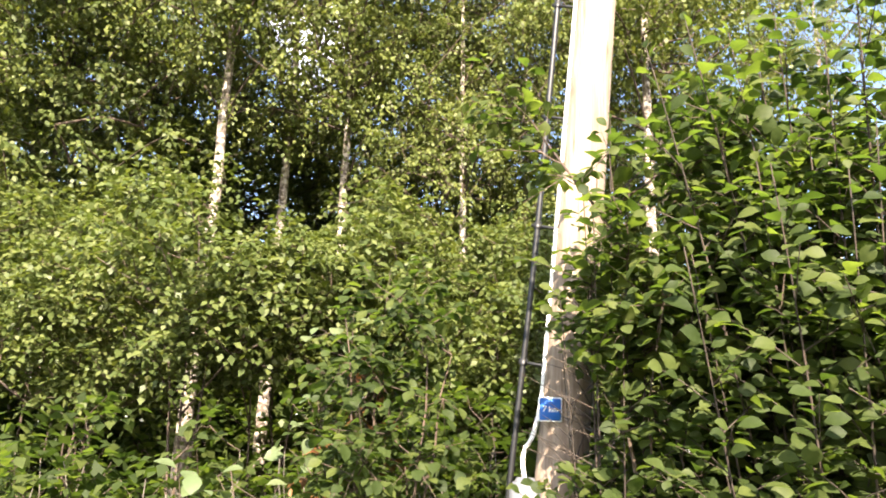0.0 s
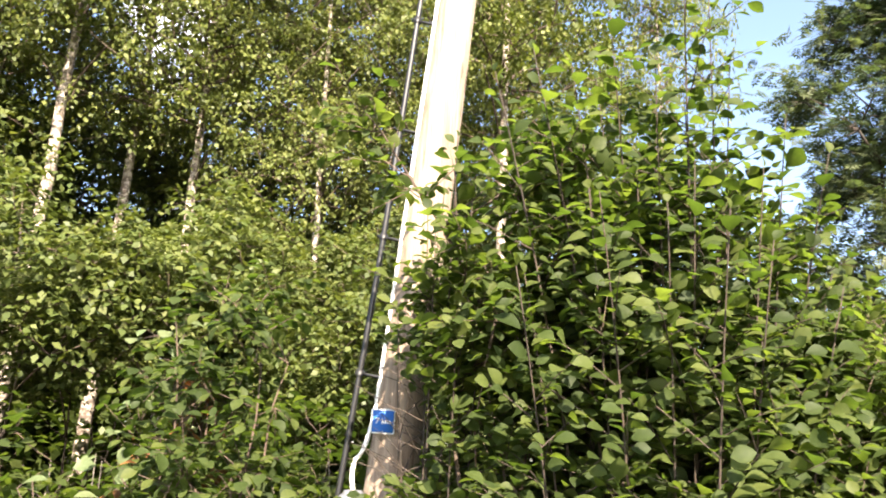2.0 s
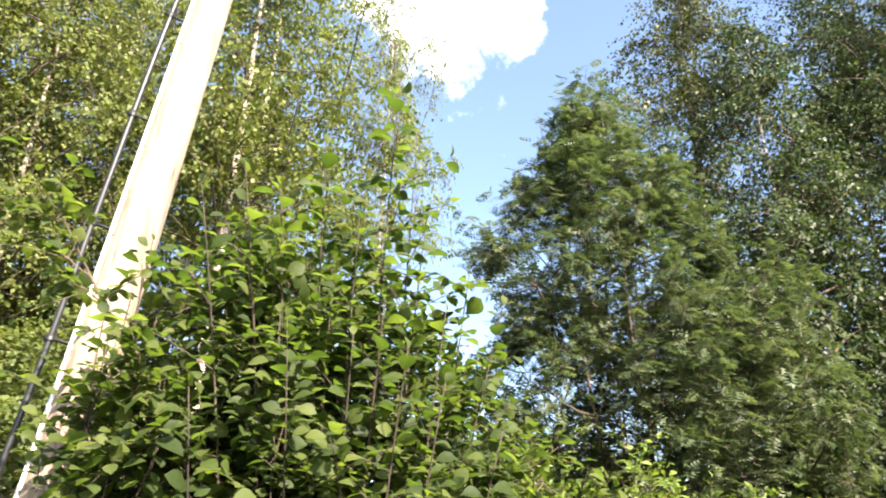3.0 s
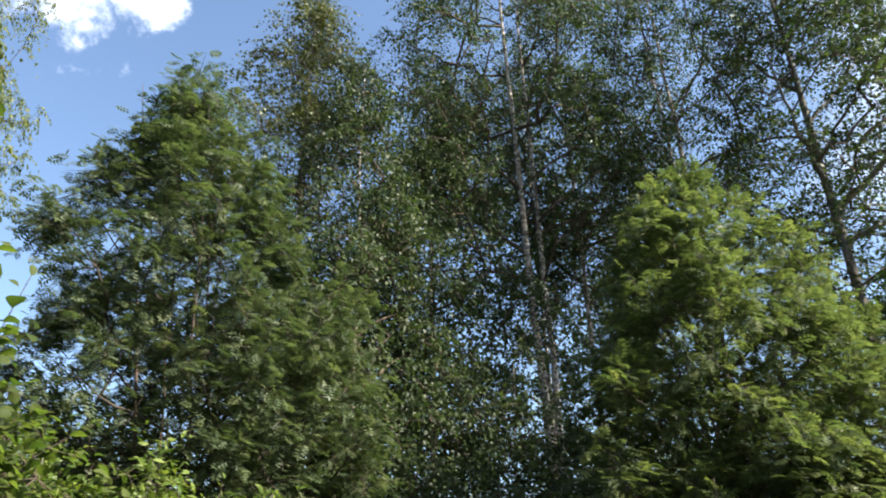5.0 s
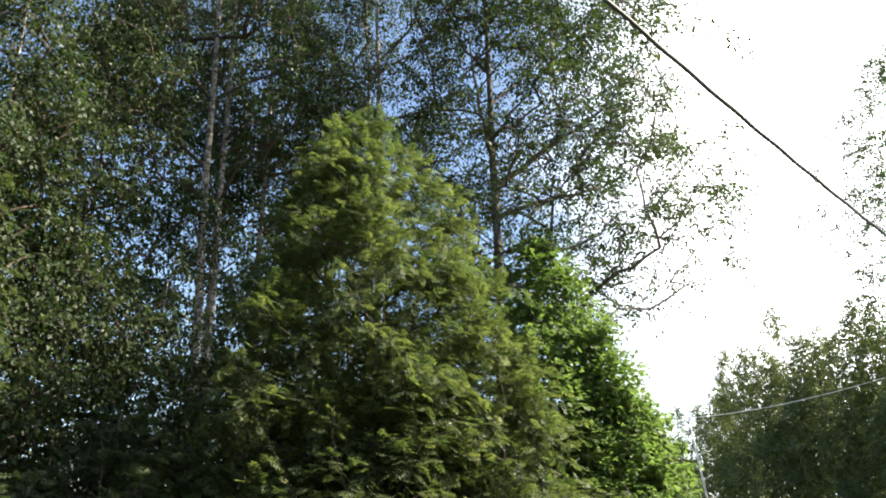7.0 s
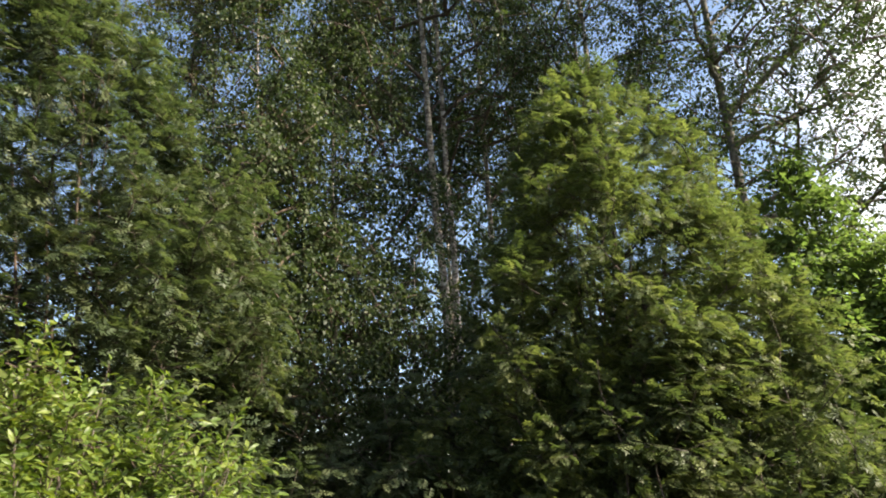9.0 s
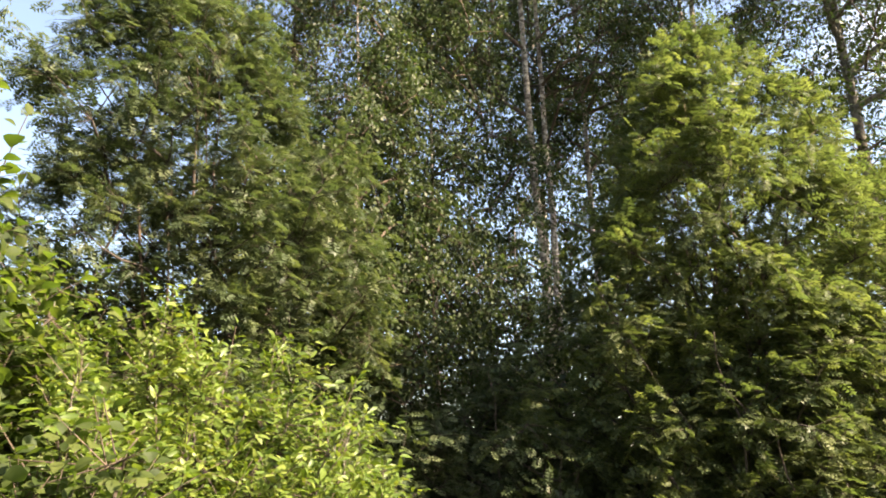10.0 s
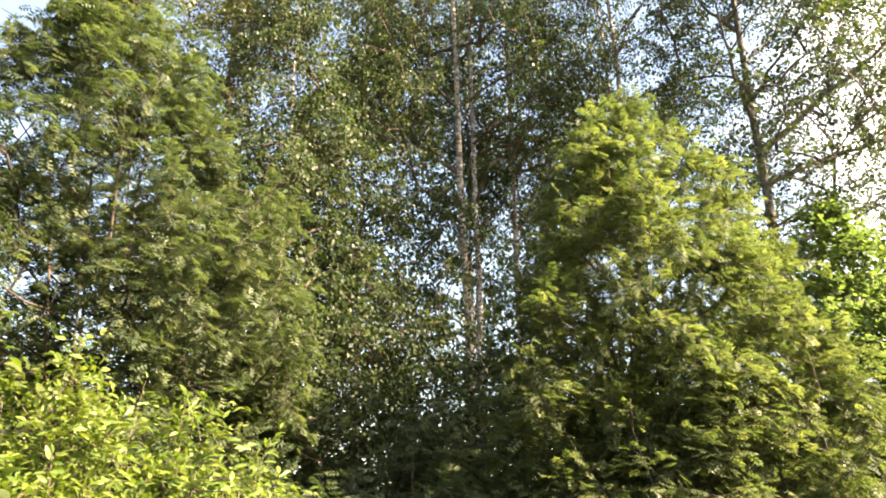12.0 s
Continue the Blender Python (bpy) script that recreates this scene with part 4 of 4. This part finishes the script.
# grey alder with open crown against the bright sky
def alder():
    rng = np.random.default_rng(51)
    x, y, h = 4.85, 8.77, 12.6
    ax = straight(0, 0, h, (-0.1, 0), 0.03, rng)
    prof = [(3.6, 1.0), (4.7, 2.0), (6.5, 2.4), (8.7, 2.2), (11.0, 1.4), (12.5, 0.3)]

    def shifted(z):
        p = ax(z)
        k = min(1.0, max(0.0, (z - 3.5) / 2))
        return p + np.array([0.7 * k, -0.4 * k, 0])
    cl = crown_points(rng, prof, 1040, shifted, gap=0.36, freq=0.9, outer=0.55, lump=0.3)
    trunk = np.array([ax(z) for z in np.linspace(-0.1, h, 10)])
    # main limbs: height on the trunk, reach to the side, towards the road, rise, thickness
    limbs = []
    for z0, dx, dy, dz, r in ((6.2, 2.3, -1.2, 2.0, 0.055), (5.75, 2.1, -1.2, 0.7, 0.042), (4.75, 1.5, -1.0, 0.9, 0.042), (4.7, 2.3, -0.6, 0.25, 0.042),
                              (6.6, -1.0, -1.2, 1.5, 0.042), (7.6, 1.7, 0.4, 1.9, 0.032), (8.2, -1.2, 0.3, 1.6, 0.03), (7.0, 0.6, -1.5, 1.2, 0.028)):
        k = np.linspace(0, 1, 7)[:, None]
        bow = np.array([0, 0, 0.18]) * np.sin(k * 9 + z0) * k
        limbs.append((ax(z0) + np.array([dx, dy, dz]) * k + bow, r))
    spec = dict(stems=[trunk] + [p for p, _ in limbs], stem_r=[0.105] + [r for _, r in limbs], limbs_from=1, wob=0.02, clumps=cl, rise=0.6, bow=0.09, twigs=6, twig_len=0.42, per=12, droop=0.35,
                lift=0.1, hang=0.4, along=0.5, tilt=0.7, size=0.053, petiole=0.015, twig_r=0.0055, twig_tubes=0.5, core=0.5)
    woody("alder", "open-crowned alder with dark spreading branches", "tree", rng, spec, M_GREY_BARK, M_TWIG, M_BIRCH_LEAF, BIRCH_SHAPE, at=(x, y, -0.05))


alder()
SHRUB_AT = [
    (4.35, 6.85, 4.6, 0.9, 520), (4.6, 6.45, 3.5, 0.75, 420), (5.0, 6.3, 2.7, 0.65, 300), (4.1, 8.6, 4.2, 0.9, 160),
    (0.2, 7.6, 2.2, 0.7, 110), (1.1, 7.2, 2.5, 0.7, 120), (-0.5, 7.0, 2.1, 0.6, 100), (-0.9, 6.6, 2.6, 0.6, 110), (0.9, 8.9, 2.8, 0.9, 130), (-0.7, 9.0, 2.5, 0.9, 130), (1.6, 8.0, 4.2, 0.8, 220),
    (-1.6, 7.6, 3.6, 0.8, 200), (-1.25, 6.9, 3.4, 0.55, 150), (-2.9, 7.2, 4.2, 0.8, 220), (-2.0, 7.3, 4.0, 0.7, 200), (-3.6, 7.6, 3.8, 0.8, 180), (-0.2, 10.2, 2.7, 1.0, 130), (1.4, 10.0, 3.4, 1.0, 150),
    (-2.4, 8.6, 3.4, 1.0, 170), (2.8, 8.0, 3.8, 0.9, 190), (2.4, 9.6, 3.6, 1.0, 150), (0.4, 11.6, 2.6, 1.1, 120), (-1.4, 11.4, 2.6, 1.1, 120), (-3.6, 10.0, 3.2, 1.1, 130), (2.2, 7.2, 3.6, 0.6, 150),
    (-1.1, 14.0, 4.4, 1.4, 150), (0.5, 14.6, 3.6, 1.3, 130), (2.2, 14.2, 4.8, 1.4, 150), (3.9, 12.6, 4.6, 1.3, 150), (-2.9, 12.0, 4.2, 1.3, 140),
]
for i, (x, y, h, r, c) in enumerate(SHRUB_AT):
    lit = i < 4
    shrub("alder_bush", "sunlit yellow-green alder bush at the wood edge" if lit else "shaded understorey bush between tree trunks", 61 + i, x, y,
          [(0.2, r * 0.8), (h * 0.45, r), (h * 0.8, r * 0.6), (h, r * 0.15)], c, 4, M_ALDER_SUN if lit else M_UNDER_SHADE, BIRCH_SHAPE, 0.064 if lit else (0.075 if y < 11.9 else 0.10), sunward=1.1 if lit else 0.6, spread=r * 0.5, twigs=6 if lit else 5, twig_len=0.28, per=12 if lit else 8,
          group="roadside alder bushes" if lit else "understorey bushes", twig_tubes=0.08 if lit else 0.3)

# wood beyond the pole: pale trunks, bright saplings, dark gaps
LEFT_BIRCH = [(-9.29, 0.38, 12.0, 5.9, 2.2, 440, 0.10), (-10.18, 1.38, 12.5, 5.4, 2.1, 420, 0.095), (-10.6, 3.62, 13.0, 4.6, 2.0, 420, 0.09)]
made = []
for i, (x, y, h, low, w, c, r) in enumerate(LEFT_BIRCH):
    made.append(birch("tall birch with sunlit pale trunk", 81 + i, x, y, h, low, w, c, group="birch wood", leaves=M_BIRCH_SUN, sunward=1.2, r0=r, bend=0.05, gap=0.44, leaf=0.07, per=9, lean=((0, 0.05 - 0.15 * i))))
MORE = [(-7.37, 5.4, 0.95), (-7.2, 8.3, 1.0), (-9.6, -2.7, 0.95), (-11.5, -0.6, 1.05), (-9.8, 5.0, 0.9), (-9.2, 7.0, 1.0),
        (-11.5, 8.6, 1.05), (-13.0, -2.0, 1.0), (-8.4, 3.4, 0.72), (-9.2, 1.95, 0.9), (-10.2, 4.2, 0.95)]
rng0 = np.random.default_rng(9)
for i, (x, y, s) in enumerate(MORE):
    k = s * rng0.uniform(0.93, 1.05)
    m = Matrix.Translation((x, y, -0.05)) @ Matrix.Rotation(rng0.uniform(0, TAU), 4, "Z") @ Matrix.Diagonal((k * (0.5 if i == 1 else 1.0), k * (0.5 if i == 1 else 1.0), k * rng0.uniform(0.95, 1.08), 1))
    copy_thing(made[i % 3], m)

rng_top = np.random.default_rng(88)
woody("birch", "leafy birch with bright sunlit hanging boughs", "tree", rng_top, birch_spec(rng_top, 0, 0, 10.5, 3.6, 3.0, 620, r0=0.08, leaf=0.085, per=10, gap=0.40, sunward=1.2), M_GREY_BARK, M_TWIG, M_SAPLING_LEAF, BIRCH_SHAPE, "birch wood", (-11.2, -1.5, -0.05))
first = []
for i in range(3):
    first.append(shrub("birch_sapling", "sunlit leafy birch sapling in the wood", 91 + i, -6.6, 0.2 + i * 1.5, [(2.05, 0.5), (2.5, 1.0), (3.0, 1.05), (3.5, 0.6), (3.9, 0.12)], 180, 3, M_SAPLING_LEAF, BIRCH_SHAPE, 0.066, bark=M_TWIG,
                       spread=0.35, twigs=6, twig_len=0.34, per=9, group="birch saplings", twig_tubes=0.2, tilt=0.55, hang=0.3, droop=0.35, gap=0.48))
SAPS = [(-7.4, 1.0, 0.95), (-6.2, 2.6, 0.9), (-7.3, 3.6, 1.0), (-5.8, 4.3, 0.8), (-7.2, -0.6, 0.9), (-8.2, 2.2, 1.1), (-8.6, -1.3, 1.05), (-6.6, 5.6, 0.95), (-5.4, 6.6, 0.95), (-4.8, 8.2, 1.0), (-8.8, 4.6, 1.1), (-4.0, 7.2, 0.8), (-9.8, 6.2, 1.0), (-11.6, 4.2, 1.1), (-8.0, 7.6, 1.0), (-6.6, 9.6, 1.0), (-10.6, 8.4, 1.1), (-9.4, -2.2, 1.0), (-10.4, 2.8, 1.3), (-11.2, 0.4, 1.3), (-9.9, -0.6, 1.2), (-10.0, 4.6, 1.3), (-12.0, -0.3, 1.75), (-12.2, 1.2, 1.8), (-12.0, 2.6, 1.75), (-11.4, -1.7, 1.6), (-12.2, 4.4, 1.8), (-11.0, 6.0, 1.7)]
for i, (x, y, s) in enumerate(SAPS):
    copy_thing(first[i % 3], Matrix.Translation((x, y, -0.05)) @ Matrix.Rotation(rng0.uniform(0, TAU), 4, "Z") @ Matrix.Diagonal((s, s, s, 1)))

low = []
for i in range(2):
    low.append(shrub("hazel", "low leafy hazel undergrowth in dappled sun", 101 + i, -4.6, -0.9 + i * 1.0, [(0.1, 0.5), (0.6, 0.65), (1.1, 0.5), (1.6, 0.15)], 65, 5, M_BROAD_LEAF, BIRCH_SHAPE, 0.085, spread=0.4, twig_tubes=0.4,
                     twigs=5, twig_len=0.26, per=6, group="hazel undergrowth", tilt=0.4))
LOWS = [(-5.3, -0.5, 1.1), (-5.2, 0.9, 1.15), (-4.9, 1.9, 1.2), (-5.9, 0.3, 1.1), (-5.6, 1.8, 1.2), (-4.6, 2.7, 1.3), (-6.0, -1.2, 1.1), (-4.2, 3.4, 1.3), (-3.4, 3.4, 1.4), (-3.6, 4.3, 1.4), (-6.4, 1.5, 1.1), (-11.0, 0.9, 2.0), (-11.6, -0.7, 2.1), (-11.5, 2.7, 2.1), (-12.6, 0.2, 2.3), (-10.6, 4.4, 2.1), (-10.8, 3.2, 2.1), (-7.6, -2.0, 1.7), (-7.0, 4.6, 1.8), (-11.2, 5.6, 2.2), (-12.2, 1.0, 2.5), (-12.0, -1.6, 2.4), (-12.8, 2.6, 2.6), (-11.4, 1.9, 2.3), (-10.6, -2.0, 2.2), (-12.4, 4.4, 2.6)]
for i, (x, y, s) in enumerate(LOWS):
    copy_thing(low[i % 2], Matrix.Translation((x, y, -0.05)) @ Matrix.Rotation(rng0.uniform(0, TAU), 4, "Z") @ Matrix.Diagonal((s, s, s, 1)))

# odd plants in the undergrowth
shrub("dry_fern", "withered rust-brown fern among green undergrowth", 111, -4.25, 0.95, [(0.9, 0.18), (1.4, 0.26), (1.8, 0.2), (2.05, 0.06)], 16, 3, M_DRY_LEAF, WILLOW_SHAPE, 0.07, spread=0.12, twigs=4, twig_len=0.18, per=8, bark=M_TWIG)
for i, (x, y, h) in enumerate([(-4.17, 0.27, 1.75), (-3.87, 0.18, 1.5), (-3.83, 0.85, 1.45), (-4.1, 0.75, 1.75), (-4.12, 0.86, 2.45)]):
    shrub("burdock", "pale broad-leaved weed in the undergrowth", 121 + i, x, y, [(h * 0.55, 0.14), (h * 0.8, 0.2), (h, 0.12)], 5, 2, M_PALE_LEAF, BROAD_SHAPE, 0.09, spread=0.1, twigs=2, twig_len=0.16, per=2, bark=M_TWIG, group="pale weeds", tilt=0.35)

# the birch beyond the road bend
birch("birch with pale hanging foliage across the road", 48, 14.6, 8.6, 11.0, 3.5, 2.2, 420, leaf=0.06)


# far wood, wires and poles --------------------------------------------------------
def far_tree(seed, h, w, count=300, leaf=0.17):
    rng = np.random.default_rng(seed)
    ax = straight(0, 0, h, (0, 0), 0.2, rng)
    prof = [(h * 0.08, w * 0.8), (h * 0.35, w), (h * 0.7, w * 0.7), (h, w * 0.08)]
    spec = dict(stems=[np.array([ax(z) for z in np.linspace(-0.2, h, 8)])], stem_r=[0.14], clumps=crown_points(rng, prof, count, ax, gap=0.36, freq=0.5), rise=0.6, twigs=6, twig_len=0.8, per=8, least=0.025,
                droop=0.4, tilt=0.9, hang=0.5, size=leaf, twig_r=0.012, twig_tubes=0.0)
    return woody("far_tree", "hazy green tree in the distant wood", "tree", rng, spec, M_GREY_BARK, M_TWIG, M_FAR_LEAF, BIRCH_SHAPE, "far wood", (60 + seed, 60, -0.05))


fars = [far_tree(s, h, w) for s, h, w in ((201, 13.0, 2.2), (202, 12.0, 1.9), (203, 14.0, 2.4))]
far_spots = [(39.4, 95, 1.10), (40.6, 88, 1.05), (42.0, 84, 0.95), (43.0, 78, 1.05), (44.4, 72, 1.08), (45.6, 68, 1.12), (46.8, 63, 1.12), (48.0, 60, 1.08), (49.4, 58, 1.0), (50.6, 56, 1.05), (51.8, 54, 1.0),
             (53.0, 52, 1.0), (54.4, 50, 1.0), (55.8, 48, 1.0), (57.5, 46, 1.0), (59.5, 44, 1.0), (62, 42, 1.0), (44.0, 90, 1.2), (47.5, 80, 1.2), (51, 72, 1.2), (55, 66, 1.2), (38.0, 100, 1.0), (36.5, 104, 1.0)]
for i, (az, d, s) in enumerate(far_spots):
    p = compass(az) * d
    m = Matrix.Translation((p.x, p.y, -0.05)) @ Matrix.Rotation(i * 1.7, 4, "Z") @ Matrix.Diagonal((s, s, s * (0.95 + 0.2 * ((i * 37) % 10) / 10), 1))
    if i < 3:
        fars[i].matrix_basis = m
    else:
        copy_thing(fars[i % 3], m)

# trees deep in the wood, behind the near ones
deep = [far_tree(s, h, w, 80, 0.30) for s, h, w in ((204, 13.0, 2.3), (205, 12.0, 2.1))]
deep_spots = [(-104 + 5.4 * k, 19 + 6 * ((k * 7) % 5) / 4, (0.9 if k < 3 or k > 8 else 0.72) + 0.05 * (k % 4)) for k in range(12) if k not in (5, 6)]
deep_spots += [(-42 + 6.6 * k, 44 + 12 * ((k * 3) % 4) / 3, 0.50 + 0.05 * ((k * 5) % 3)) for k in range(12)]
for i, (az, d, s) in enumerate(deep_spots):
    p = compass(az) * d
    m = Matrix.Translation((p.x, p.y, -0.05)) @ Matrix.Rotation(i * 1.7, 4, "Z") @ Matrix.Diagonal((s, s, s * (0.92 + 0.16 * ((i * 37) % 10) / 10), 1))
    if i < 2:
        deep[i].matrix_basis = m
    else:
        copy_thing(deep[i % 2], m)


def far_pole(az, d, h, lean):
    p = compass(az) * d
    ob = thing("far_utility_pole", "thin pale utility pole beside the distant wood", "utility pole", "far poles", (p.x, p.y, -0.1))
    s = Shell()
    side = compass(az + 90)
    top = np.array(side) * lean + np.array([0, 0, h])
    tube(s, [np.zeros(3), top * 0.5, top], [0.09, 0.08, 0.07], 10)
    put("shaft", s.mesh("far_shaft", M_FAR_WIRE), ob)
    s = Shell()
    c = top - np.array([0, 0, 0.35])
    tube(s, [c, c + np.array(side) * 0.25], [0.04, 0.04], 6)
    tube(s, [c + np.array(side) * 0.25, c + np.array(side) * 0.25 + np.array([0, 0, 0.2])], [0.05, 0.04], 8)
    put("insulator_hook", s.mesh("hook", M_STEEL), ob)
    return np.array([p.x, p.y, -0.1]) + top


t1 = far_pole(42.2, 62, 9.6, -0.9)
t2 = far_pole(57.5, 45, 9.4, -0.1)
sh = Shell()
hang(sh, t1 + np.array([0, 0, -0.3]), t2 + np.array([0, 0, -0.3]), 0.5, 0.022, 40)
hang(sh, t1 + np.array([0, 0, -0.3]), t1 + np.array(compass(-20)) * 25 + np.array([0, 0, 1.0]), 0.3, 0.022, 20)
tagged(put("far_wire", sh.mesh("far_wire", M_FAR_WIRE)), "thin pale wire between distant poles", "wire")


# grass and weeds -------------------------------------------------------------------
def grass():
    rng = np.random.default_rng(7)
    n = 7000
    az, d = rng.uniform(-100, 62, n), rng.uniform(2.0, 9.0, n)
    a = np.radians(az)
    pos = np.stack([np.sin(a) * d, np.cos(a) * d, np.full(n, -0.06)], 1)
    fwd = np.stack([rng.normal(0, 0.25, n), rng.normal(0, 0.25, n), np.ones(n)], 1)
    nrm = rng.normal(0, 1, (n, 3))
    nrm[:, 2] *= 0.2
    s = Shell()
    strew(s, outline_leaf([0.013, 0.011], fold=0.3, curl=0.35), pos, fwd, nrm, rng.uniform(0.35, 1.0, n))
    tagged(put("grass", s.mesh("grass", M_GRASS)), "tall uncut grass and weeds along the wood", "grass", kind="stuff")

    n = 420
    a, d = np.radians(rng.uniform(-4, 46, n)), rng.uniform(3.5, 4.6, n)
    pos = np.stack([np.sin(a) * d, np.cos(a) * d, np.full(n, -0.06)], 1)
    fwd = np.stack([rng.normal(0, 0.14, n), rng.normal(0, 0.14, n), np.ones(n)], 1)
    s = Shell()
    strew(s, outline_leaf([0.005, 0.0055], fold=0.3, curl=0.2), pos, fwd, rng.normal(0, 1, (n, 3)) * [1, 1, 0.2], rng.uniform(0.5, 1.0, n))
    tagged(put("dry_grass", s.mesh("dry_grass", M_DRY_GRASS)), "pale dry grass stalks along the wood edge", "grass", kind="stuff")


grass()
